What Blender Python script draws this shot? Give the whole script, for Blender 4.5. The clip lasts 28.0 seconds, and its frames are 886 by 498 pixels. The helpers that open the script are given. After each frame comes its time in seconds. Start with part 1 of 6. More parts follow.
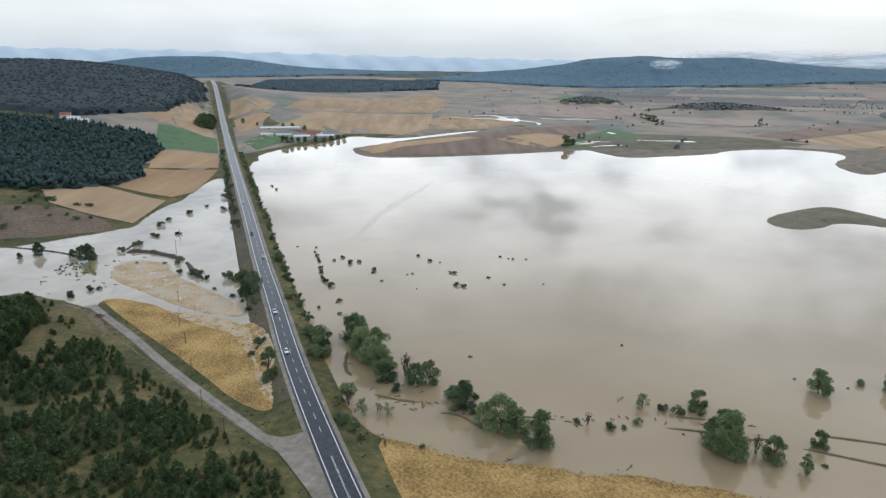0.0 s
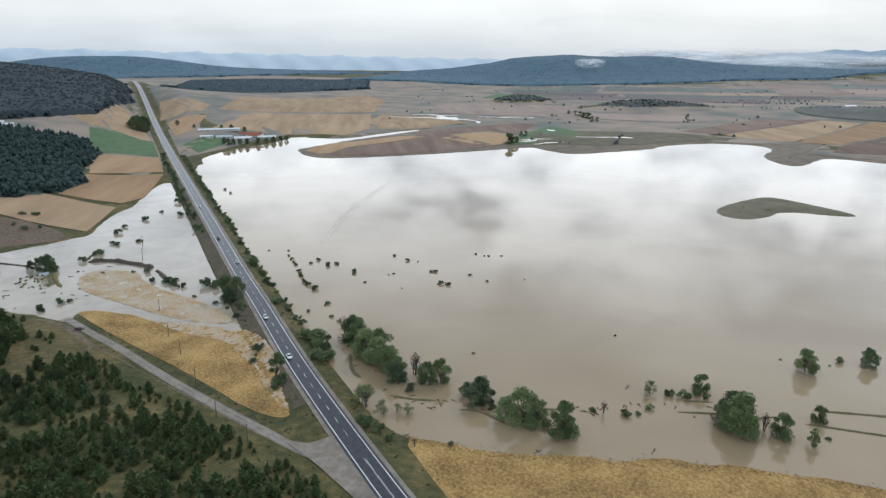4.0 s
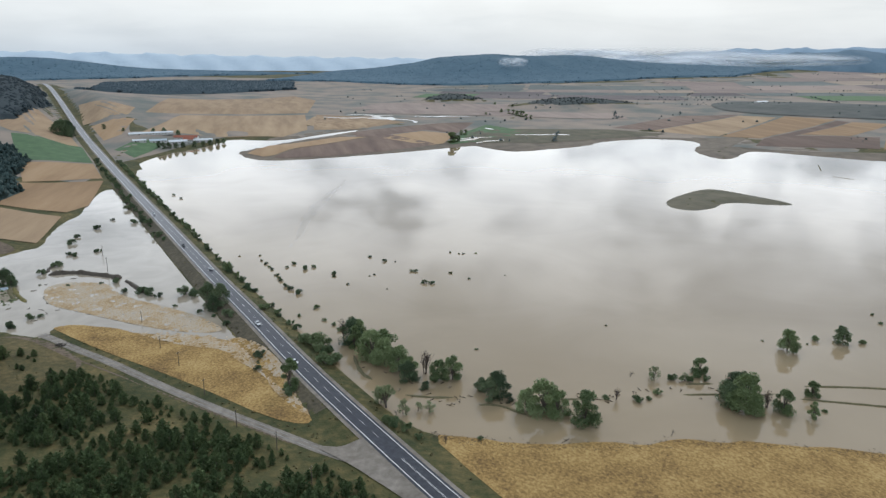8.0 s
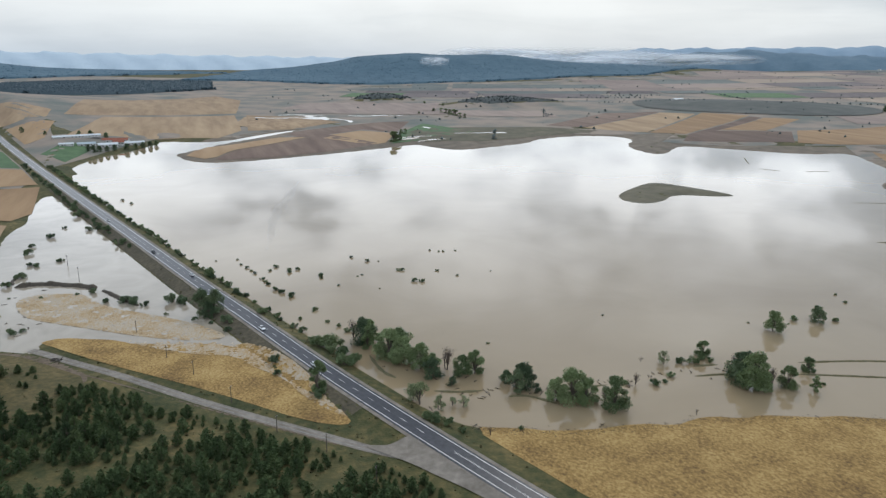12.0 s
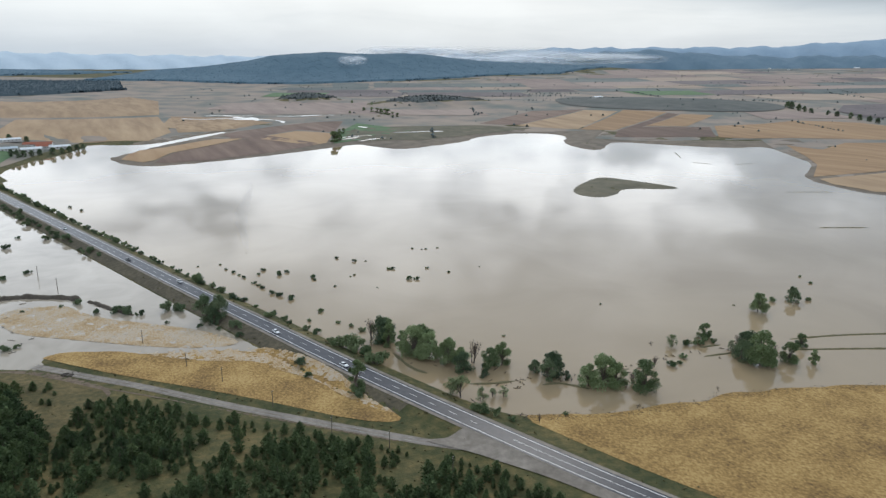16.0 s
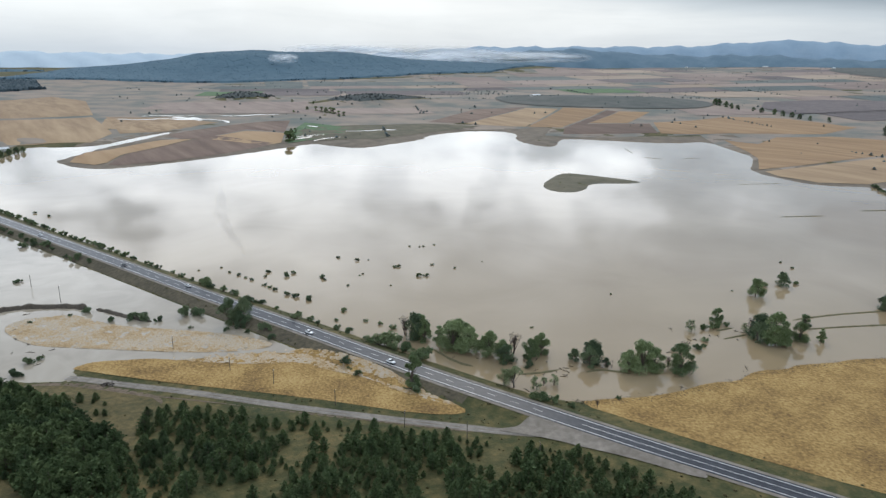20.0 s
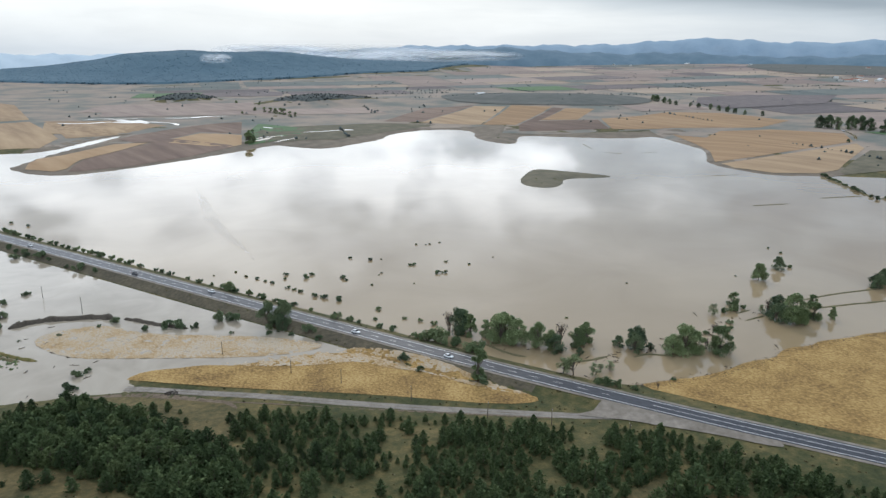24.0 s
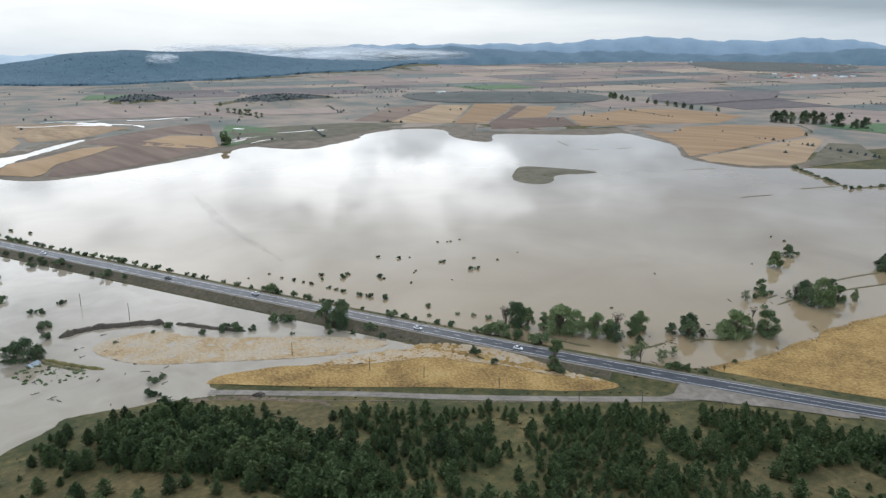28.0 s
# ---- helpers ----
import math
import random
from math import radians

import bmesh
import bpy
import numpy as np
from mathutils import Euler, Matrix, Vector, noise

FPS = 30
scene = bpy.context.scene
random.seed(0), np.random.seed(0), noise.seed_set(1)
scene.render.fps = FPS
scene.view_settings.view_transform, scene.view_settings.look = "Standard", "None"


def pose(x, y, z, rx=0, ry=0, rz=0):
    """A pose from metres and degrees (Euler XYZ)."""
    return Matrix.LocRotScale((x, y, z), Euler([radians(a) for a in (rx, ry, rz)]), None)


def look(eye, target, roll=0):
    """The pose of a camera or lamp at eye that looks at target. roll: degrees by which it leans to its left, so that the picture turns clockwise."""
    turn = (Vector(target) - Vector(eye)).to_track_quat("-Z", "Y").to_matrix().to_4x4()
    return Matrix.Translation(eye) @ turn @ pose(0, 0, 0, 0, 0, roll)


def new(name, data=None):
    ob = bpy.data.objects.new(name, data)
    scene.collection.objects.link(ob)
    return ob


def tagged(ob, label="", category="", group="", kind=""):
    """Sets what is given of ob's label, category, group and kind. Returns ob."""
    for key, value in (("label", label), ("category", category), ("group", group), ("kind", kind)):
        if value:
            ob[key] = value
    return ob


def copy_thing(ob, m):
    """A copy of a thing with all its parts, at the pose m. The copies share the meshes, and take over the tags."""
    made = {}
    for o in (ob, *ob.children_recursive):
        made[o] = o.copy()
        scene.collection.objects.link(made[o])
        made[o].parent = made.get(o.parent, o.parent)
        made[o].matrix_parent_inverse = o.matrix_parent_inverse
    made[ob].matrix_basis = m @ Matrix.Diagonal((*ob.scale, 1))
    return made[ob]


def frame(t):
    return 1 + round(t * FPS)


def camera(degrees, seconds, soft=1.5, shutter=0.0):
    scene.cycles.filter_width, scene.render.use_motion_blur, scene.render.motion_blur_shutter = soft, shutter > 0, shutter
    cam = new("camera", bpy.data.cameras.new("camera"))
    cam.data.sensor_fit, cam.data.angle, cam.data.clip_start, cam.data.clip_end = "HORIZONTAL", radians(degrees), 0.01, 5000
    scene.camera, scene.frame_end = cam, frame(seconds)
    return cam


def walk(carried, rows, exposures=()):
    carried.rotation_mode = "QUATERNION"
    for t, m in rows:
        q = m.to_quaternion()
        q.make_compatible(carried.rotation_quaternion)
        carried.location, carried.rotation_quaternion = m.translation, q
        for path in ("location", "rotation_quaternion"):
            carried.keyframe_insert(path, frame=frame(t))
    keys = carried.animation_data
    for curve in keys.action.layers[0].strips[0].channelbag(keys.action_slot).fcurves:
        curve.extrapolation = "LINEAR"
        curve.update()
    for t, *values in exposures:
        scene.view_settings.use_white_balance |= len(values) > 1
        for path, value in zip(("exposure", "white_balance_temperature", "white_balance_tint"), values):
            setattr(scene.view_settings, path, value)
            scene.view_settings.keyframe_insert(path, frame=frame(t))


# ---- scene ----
cam = camera(65.0, 28.0, soft=1.4)
PATH = [
    (0, (-4.561, 0.625, 128.632), (-4.556, 2.55, 128.091), 0.7),
    (0.5, (-8.536, 0.566, 128.576), (-8.504, 2.492, 128.035), 0.7),
    (1, (-12.493, 0.392, 128.521), (-12.434, 2.316, 127.98), 0.6),
    (1.5, (-16.54, 0.234, 128.502), (-16.456, 2.157, 127.96), 0.6),
    (2, (-20.473, 0.319, 128.555), (-20.362, 2.241, 128.013), 0.6),
    (2.5, (-24.673, 0.274, 128.67), (-24.535, 2.194, 128.128), 0.6),
    (3, (-28.984, 0.127, 128.716), (-28.819, 2.046, 128.175), 0.6),
    (3.5, (-33.134, 0.186, 128.722), (-32.944, 2.102, 128.181), 0.6),
    (5.5, (-49.241, 0.79, 128.83), (-48.945, 2.693, 128.289), 0.5),
    (6, (-53.552, 1.109, 128.802), (-53.228, 3.007, 128.262), 0.5),
    (6.5, (-57.919, 1.634, 128.756), (-57.567, 3.528, 128.215), 0.5),
    (7, (-62.377, 2.145, 128.8), (-61.998, 4.032, 128.259), 0.4),
    (7.5, (-67.061, 2.693, 128.843), (-66.654, 4.575, 128.302), 0.4),
    (8, (-71.682, 3.287, 128.835), (-71.248, 5.163, 128.294), 0.4),
    (8.5, (-76.606, 3.99, 128.851), (-76.142, 5.858, 128.31), 0.5),
    (9, (-81.556, 4.721, 128.834), (-81.062, 6.582, 128.292), 0.4),
    (9.5, (-86.538, 5.562, 128.872), (-86.018, 7.416, 128.33), 0.4),
    (10, (-91.636, 6.5, 128.885), (-91.088, 8.345, 128.343), 0.4),
    (10.5, (-96.939, 7.561, 128.895), (-96.361, 9.397, 128.352), 0.5),
    (11, (-102.367, 8.587, 128.863), (-101.761, 10.414, 128.321), 0.5),
    (11.5, (-107.743, 9.753, 128.908), (-107.108, 11.571, 128.366), 0.5),
    (12, (-113.364, 11.103, 128.902), (-112.701, 12.911, 128.36), 0.5),
    (12.5, (-118.943, 12.663, 128.872), (-118.251, 14.46, 128.33), 0.6),
    (14.5, (-141.728, 18.91, 128.922), (-140.92, 20.658, 128.38), 0.6),
    (15, (-147.53, 20.736, 128.954), (-146.693, 22.47, 128.412), 0.6),
    (15.5, (-153.33, 22.628, 128.969), (-152.466, 24.348, 128.426), 0.6),
    (16, (-158.958, 24.667, 129.018), (-158.067, 26.373, 128.476), 0.6),
    (16.5, (-164.646, 26.736, 128.996), (-163.73, 28.429, 128.454), 0.7),
    (17, (-170.521, 29.074, 129.003), (-169.579, 30.753, 128.461), 0.6),
    (17.5, (-176.054, 31.506, 129.032), (-175.089, 33.172, 128.489), 0.7),
    (18, (-181.78, 33.981, 129.075), (-180.793, 35.634, 128.531), 0.7),
    (18.5, (-187.383, 36.418, 129.048), (-186.373, 38.057, 128.505), 0.7),
    (19, (-193.32, 38.993, 129.052), (-192.288, 40.617, 128.508), 0.7),
    (19.5, (-199.078, 41.546, 129.09), (-198.025, 43.157, 128.546), 0.8),
    (20, (-204.858, 44.533, 129.076), (-203.782, 46.129, 128.532), 0.8),
    (20.5, (-210.535, 47.29, 129.003), (-209.438, 48.871, 128.46), 0.7),
    (21, (-216.188, 50.266, 129.072), (-215.07, 51.833, 128.528), 0.7),
    (21.5, (-221.884, 53.308, 129.125), (-220.745, 54.86, 128.581), 0.6),
    (23.5, (-245.254, 66.696, 129.232), (-244.037, 68.187, 128.688), 0.5),
    (24, (-251.365, 70.321, 129.36), (-250.129, 71.796, 128.815), 0.5),
    (24.5, (-257.238, 73.884, 129.415), (-255.984, 75.343, 128.87), 0.5),
    (25, (-262.954, 77.479, 129.448), (-261.683, 78.924, 128.903), 0.4),
    (25.5, (-268.509, 81.144, 129.417), (-267.224, 82.576, 128.871), 0.4),
    (26, (-274.148, 85.144, 129.451), (-272.848, 86.563, 128.905), 0.4),
    (26.5, (-279.712, 89.21, 129.526), (-278.398, 90.616, 128.98), 0.4),
    (27, (-285.289, 93.263, 129.479), (-283.961, 94.656, 128.933), 0.3),
    (27.5, (-290.856, 97.45, 129.565), (-289.514, 98.829, 129.018), 0.3),
    (28, (-296.362, 101.612, 129.639), (-295.007, 102.978, 129.092), 0.3),
]
walk(cam, [(t, look(e, g, r)) for t, e, g, r in PATH], [(0.0, 0.12), (6.0, 0.04), (12.0, 0.0), (17.0, 0.06), (21.0, 0.13), (28.0, 0.23)])

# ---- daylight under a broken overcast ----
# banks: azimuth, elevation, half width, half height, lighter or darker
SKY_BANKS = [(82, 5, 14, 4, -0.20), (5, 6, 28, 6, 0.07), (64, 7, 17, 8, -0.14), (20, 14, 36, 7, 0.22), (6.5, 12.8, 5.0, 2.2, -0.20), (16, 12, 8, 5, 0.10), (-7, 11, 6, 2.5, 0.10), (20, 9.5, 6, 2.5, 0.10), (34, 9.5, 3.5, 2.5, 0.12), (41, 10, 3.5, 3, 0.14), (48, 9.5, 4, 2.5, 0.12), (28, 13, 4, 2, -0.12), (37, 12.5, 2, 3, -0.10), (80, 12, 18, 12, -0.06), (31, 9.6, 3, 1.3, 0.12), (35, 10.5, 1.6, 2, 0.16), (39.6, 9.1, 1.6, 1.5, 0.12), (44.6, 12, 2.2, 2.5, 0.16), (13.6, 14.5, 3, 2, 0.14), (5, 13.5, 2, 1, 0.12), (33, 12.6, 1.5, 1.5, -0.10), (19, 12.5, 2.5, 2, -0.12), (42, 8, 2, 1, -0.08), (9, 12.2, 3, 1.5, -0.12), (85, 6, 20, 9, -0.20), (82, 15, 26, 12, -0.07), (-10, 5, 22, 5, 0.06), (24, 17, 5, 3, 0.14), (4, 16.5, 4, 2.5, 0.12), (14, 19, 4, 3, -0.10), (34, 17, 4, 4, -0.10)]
LOW_BANKS = [(76, 4.5, 19, 1.7, -0.75), (58, 5.0, 10, 1.3, -0.35), (80, 2.4, 15, 2.4, -0.28), (45, 4.5, 12, 1.4, -0.10), (-20, 5.0, 10, 1.0, -0.12), (-24, 2.6, 12, 0.6, 0.12), (8, 4.2, 14, 1.6, 0.08)]
SUN_EL, SUN_AZ = radians(38), radians(35)
world = bpy.data.worlds.new("world")
scene.world = world
world.use_nodes = True
wt = world.node_tree
wt.nodes.clear()


def wnode(kind, **kw):
    n = wt.nodes.new(kind)
    for k, v in kw.items():
        n.inputs[k].default_value = v
    return n


def wmath(op, a, b=None, clamp=False):
    n = wt.nodes.new("ShaderNodeMath")
    n.operation, n.use_clamp = op, clamp
    for i, v in enumerate((a, b)):
        if v is None:
            continue
        if isinstance(v, (int, float)):
            n.inputs[i].default_value = v
        else:
            wt.links.new(v, n.inputs[i])
    return n.outputs[0]


def wramp(fac, stops):
    n = wt.nodes.new("ShaderNodeValToRGB")
    els = n.color_ramp.elements
    while len(els) < len(stops):
        els.new(0.5)
    for e, (p, c) in zip(els, stops):
        e.position, e.color = p, (*c, 1)
    wt.links.new(fac, n.inputs[0])
    return n.outputs[0]


def wmix(kind, fac, a, b):
    n = wt.nodes.new("ShaderNodeMix")
    n.data_type, n.blend_type = "RGBA", kind
    for s, v in ((n.inputs[0], fac), (n.inputs[6], a), (n.inputs[7], b)):
        if isinstance(v, (int, float)):
            s.default_value = v
        elif isinstance(v, tuple):
            s.default_value = (*v, 1)
        else:
            wt.links.new(v, s)
    return n.outputs[2]


coord = wt.nodes.new("ShaderNodeTexCoord")
split = wt.nodes.new("ShaderNodeSeparateXYZ")
wt.links.new(coord.outputs["Generated"], split.inputs[0])
up = wmath("MAXIMUM", split.outputs[2], 0.0)
lift = wmath("ADD", up, 0.10)
flat = wt.nodes.new("ShaderNodeCombineXYZ")
wt.links.new(wmath("DIVIDE", split.outputs[0], lift), flat.inputs[0])
wt.links.new(wmath("DIVIDE", split.outputs[1], lift), flat.inputs[1])


def wnoise(scale, detail, rough, offset):
    n = wnode("ShaderNodeTexNoise", Scale=scale, Detail=detail, Roughness=rough)
    m = wt.nodes.new("ShaderNodeMapping")
    m.inputs["Location"].default_value = offset
    wt.links.new(flat.outputs[0], m.inputs[0])
    wt.links.new(m.outputs[0], n.inputs["Vector"])
    return n.outputs["Fac"]


ragged = wnode("ShaderNodeTexNoise", Scale=11.0, Detail=6.0, Roughness=0.55)
squash = wt.nodes.new("ShaderNodeMapping")
squash.inputs["Scale"].default_value = (1.0, 1.0, 1.7)
wt.links.new(coord.outputs["Generated"], squash.inputs[0])
wt.links.new(squash.outputs[0], ragged.inputs["Vector"])
shift = wt.nodes.new("ShaderNodeSeparateColor")
wt.links.new(ragged.outputs["Color"], shift.inputs[0])
WARP = 0.22
bent = [wmath("ADD", split.outputs[i], wmath("MULTIPLY", wmath("SUBTRACT", shift.outputs[i], 0.5), WARP * (0.55 if i == 2 else 1.0))) for i in range(3)]


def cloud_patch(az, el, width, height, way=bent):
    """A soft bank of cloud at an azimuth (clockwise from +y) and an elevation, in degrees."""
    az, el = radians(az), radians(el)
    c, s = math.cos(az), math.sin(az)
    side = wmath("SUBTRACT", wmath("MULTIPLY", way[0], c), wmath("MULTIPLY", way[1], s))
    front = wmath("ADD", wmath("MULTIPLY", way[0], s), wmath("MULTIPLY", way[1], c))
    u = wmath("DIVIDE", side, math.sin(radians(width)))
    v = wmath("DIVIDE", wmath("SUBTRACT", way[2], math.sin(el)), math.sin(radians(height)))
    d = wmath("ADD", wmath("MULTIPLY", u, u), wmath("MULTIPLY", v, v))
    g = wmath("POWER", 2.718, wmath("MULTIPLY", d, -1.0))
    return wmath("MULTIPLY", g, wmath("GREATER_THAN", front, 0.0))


sky = wt.nodes.new("ShaderNodeTexSky")
sky.sky_type, sky.sun_disc, sky.sun_elevation, sky.sun_rotation = "NISHITA", False, SUN_EL, SUN_AZ
sky_dim = wmix("MULTIPLY", 1.0, sky.outputs[0], (0.10, 0.10, 0.10))
big = wnoise(0.55, 4.0, 0.55, (3.1, 1.7, 0.0))
puff = wnode("ShaderNodeTexNoise", Scale=8.0, Detail=6.0, Roughness=0.52)
tall = wt.nodes.new("ShaderNodeMapping")
tall.inputs["Scale"].default_value = (1.0, 1.0, 2.4)
tall.inputs["Location"].default_value = (0.35, 0.1, 0.2)
wt.links.new(coord.outputs["Generated"], tall.inputs[0])
wt.links.new(tall.outputs[0], puff.inputs["Vector"])
calm = wmath("SUBTRACT", 1.0, wmath("MULTIPLY", wmath("SUBTRACT", up, 0.17), 7.0), True)
body = wmath("ADD", wmath("ADD", wmath("MULTIPLY", big, 0.35), 0.355), wmath("MULTIPLY", wmath("SUBTRACT", puff.outputs["Fac"], 0.5), wmath("ADD", 0.12, wmath("MULTIPLY", calm, 0.85))))
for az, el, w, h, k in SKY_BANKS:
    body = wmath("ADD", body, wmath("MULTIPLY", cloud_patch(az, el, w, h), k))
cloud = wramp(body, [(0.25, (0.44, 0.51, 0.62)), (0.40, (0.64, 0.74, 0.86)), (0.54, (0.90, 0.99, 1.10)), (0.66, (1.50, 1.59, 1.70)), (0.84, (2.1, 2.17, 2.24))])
haze = wmath("SUBTRACT", 1.0, wmath("MULTIPLY", wmath("SUBTRACT", up, 0.075), 22.0), True)
low = wramp(wmath("MULTIPLY", up, 12.0), [(0.0, (0.62, 0.69, 0.755)), (0.35, (0.79, 0.825, 0.85)), (0.75, (0.90, 0.905, 0.895)), (1.0, (0.96, 0.955, 0.94))])
streak = wnode("ShaderNodeTexNoise", Scale=3.2, Detail=6.0, Roughness=0.55, Distortion=0.5)
level = wt.nodes.new("ShaderNodeMapping")
level.inputs["Scale"].default_value = (1.0, 1.0, 9.0)
wt.links.new(coord.outputs["Generated"], level.inputs[0])
wt.links.new(level.outputs[0], streak.inputs["Vector"])
veil = wmath("ADD", 0.80, wmath("MULTIPLY", streak.outputs["Fac"], 0.40))
for az, el, w, h, k in LOW_BANKS:
    veil = wmath("ADD", veil, wmath("MULTIPLY", cloud_patch(az, el, w, h, split.outputs), k))
low = wmix("MULTIPLY", 1.0, low, wramp(wmath("MULTIPLY", veil, 0.5), [(0.2, (0.32, 0.38, 0.45)), (0.35, (0.64, 0.69, 0.745)), (0.5, (1.0, 1.0, 1.0)), (0.62, (1.12, 1.12, 1.10))]))
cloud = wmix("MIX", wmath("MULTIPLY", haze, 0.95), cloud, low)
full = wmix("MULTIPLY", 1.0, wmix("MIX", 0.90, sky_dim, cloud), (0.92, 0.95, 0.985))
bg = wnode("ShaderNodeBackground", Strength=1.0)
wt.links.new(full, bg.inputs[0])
wt.links.new(bg.outputs[0], wt.nodes.new("ShaderNodeOutputWorld").inputs[0])

sun = new("sun", bpy.data.lights.new("sun", "SUN"))
sun.data.energy, sun.data.angle, sun.data.color = 0.8, radians(14), (1.0, 0.95, 0.86)
toward = Vector((math.sin(SUN_AZ) * math.cos(SUN_EL), math.cos(SUN_AZ) * math.cos(SUN_EL), math.sin(SUN_EL)))
sun.matrix_basis = look(toward * 300, (0, 0, 0))


# ---- materials ----


def material(name, stops, scale=1.0, detail=6.0, rough=0.9, bump=0.0, bump_scale=None, big=None, big_amt=0.0, spec=0.3, stretch=None, per_object=0.0, metal=0.0, coords="Object", distort=0.0):
    """A surface whose colour runs through stops by a noise of that scale (per metre), with a second, larger noise and relief."""
    m = bpy.data.materials.new(name)
    m.use_nodes = True
    nt = m.node_tree
    b = nt.nodes["Principled BSDF"]
    b.inputs["Roughness"].default_value = rough
    b.inputs["Specular IOR Level"].default_value = spec
    b.inputs["Metallic"].default_value = metal
    tc = nt.nodes.new("ShaderNodeTexCoord")
    vec = tc.outputs[coords]
    if stretch:
        mp = nt.nodes.new("ShaderNodeMapping")
        mp.inputs["Rotation"].default_value[2] = stretch[0]
        mp.inputs["Scale"].default_value = (stretch[1], stretch[2], 1.0)
        nt.links.new(vec, mp.inputs[0])
        vec = mp.outputs[0]
    n = nt.nodes.new("ShaderNodeTexNoise")
    n.inputs["Scale"].default_value, n.inputs["Detail"].default_value, n.inputs["Roughness"].default_value = scale, detail, 0.62
    n.inputs["Distortion"].default_value = distort
    nt.links.new(vec, n.inputs["Vector"])
    fac = n.outputs["Fac"]
    if big:
        n2 = nt.nodes.new("ShaderNodeTexNoise")
        n2.inputs["Scale"].default_value, n2.inputs["Detail"].default_value = big, 3.0
        nt.links.new(tc.outputs[coords], n2.inputs["Vector"])
        mr = nt.nodes.new("ShaderNodeMath")
        mr.operation = "MULTIPLY_ADD"
        nt.links.new(n2.outputs["Fac"], mr.inputs[0])
        mr.inputs[1].default_value = big_amt
        sub = nt.nodes.new("ShaderNodeMath")
        sub.operation = "SUBTRACT"
        nt.links.new(fac, sub.inputs[0])
        sub.inputs[1].default_value = big_amt * 0.5
        nt.links.new(sub.outputs[0], mr.inputs[2])
        fac = mr.outputs[0]
    if per_object:
        oi = nt.nodes.new("ShaderNodeObjectInfo")
        mo = nt.nodes.new("ShaderNodeMath")
        mo.operation = "MULTIPLY_ADD"
        nt.links.new(oi.outputs["Random"], mo.inputs[0])
        mo.inputs[1].default_value = per_object
        s2 = nt.nodes.new("ShaderNodeMath")
        s2.operation = "SUBTRACT"
        nt.links.new(fac, s2.inputs[0])
        s2.inputs[1].default_value = per_object * 0.5
        nt.links.new(s2.outputs[0], mo.inputs[2])
        fac = mo.outputs[0]
    r = nt.nodes.new("ShaderNodeValToRGB")
    els = r.color_ramp.elements
    while len(els) < len(stops):
        els.new(0.5)
    for e, (p, c) in zip(els, stops):
        e.position, e.color = p, (*c, 1)
    nt.links.new(fac, r.inputs[0])
    nt.links.new(r.outputs[0], b.inputs["Base Color"])
    if bump:
        bn = nt.nodes.new("ShaderNodeBump")
        bn.inputs["Strength"].default_value, bn.inputs["Distance"].default_value = 1.0, bump
        if bump_scale:
            n3 = nt.nodes.new("ShaderNodeTexNoise")
            n3.inputs["Scale"].default_value, n3.inputs["Detail"].default_value = bump_scale, 5.0
            nt.links.new(tc.outputs[coords], n3.inputs["Vector"])
            nt.links.new(n3.outputs["Fac"], bn.inputs["Height"])
        else:
            nt.links.new(n.outputs["Fac"], bn.inputs["Height"])
        nt.links.new(bn.outputs[0], b.inputs["Normal"])
    return m


M_GROUND = material("dry_grass", [(0.22, (0.028, 0.038, 0.013)), (0.42, (0.054, 0.057, 0.020)), (0.58, (0.092, 0.081, 0.031)), (0.8, (0.17, 0.127, 0.052))], 0.30, 11, 0.95, 0.25, 1.2, 0.035, 0.85)
M_STUBBLE = material("gold_stubble", [(0.20, (0.090, 0.055, 0.022)), (0.34, (0.165, 0.100, 0.036)), (0.45, (0.25, 0.153, 0.052)), (0.55, (0.325, 0.207, 0.073)), (0.66, (0.40, 0.268, 0.103)), (0.84, (0.48, 0.35, 0.165))], 1.0, 14, 0.95, 0.15, 4.0, 0.06, 0.62, stretch=(0.75, 1.0, 0.75), distort=0.25)
M_FLOODSTUB = material("muddy_stubble", [(0.28, (0.20, 0.130, 0.060)), (0.40, (0.33, 0.225, 0.110)), (0.49, (0.375, 0.27, 0.15)), (0.545, (0.39, 0.325, 0.245)), (0.64, (0.39, 0.335, 0.265)), (0.70, (0.36, 0.25, 0.125)), (0.82, (0.42, 0.31, 0.17))], 1.1, 13, 0.8, 0.08, 4.0, 0.07, 0.6, stretch=(0.4, 1.0, 0.45), distort=1.2)
M_TAN = material("tan_field", [(0.3, (0.25, 0.170, 0.104)), (0.5, (0.32, 0.222, 0.134)), (0.72, (0.40, 0.287, 0.176))], 0.05, 8, 0.95, 0.1, 0.8, 0.006, 0.3, stretch=(0.5, 1.0, 0.15), per_object=0.25)
M_GOLD = material("gold_field", [(0.3, (0.25, 0.158, 0.086)), (0.5, (0.315, 0.204, 0.112)), (0.72, (0.375, 0.253, 0.145))], 0.05, 8, 0.95, 0.1, 0.8, 0.006, 0.3, stretch=(0.9, 1.0, 0.12), per_object=0.25)
M_PLOUGH = material("ploughed_field", [(0.3, (0.12, 0.082, 0.064)), (0.5, (0.165, 0.113, 0.088)), (0.72, (0.225, 0.16, 0.122))], 0.06, 8, 0.95, 0.15, 0.8, 0.006, 0.3, stretch=(0.2, 1.0, 0.12), per_object=0.3)
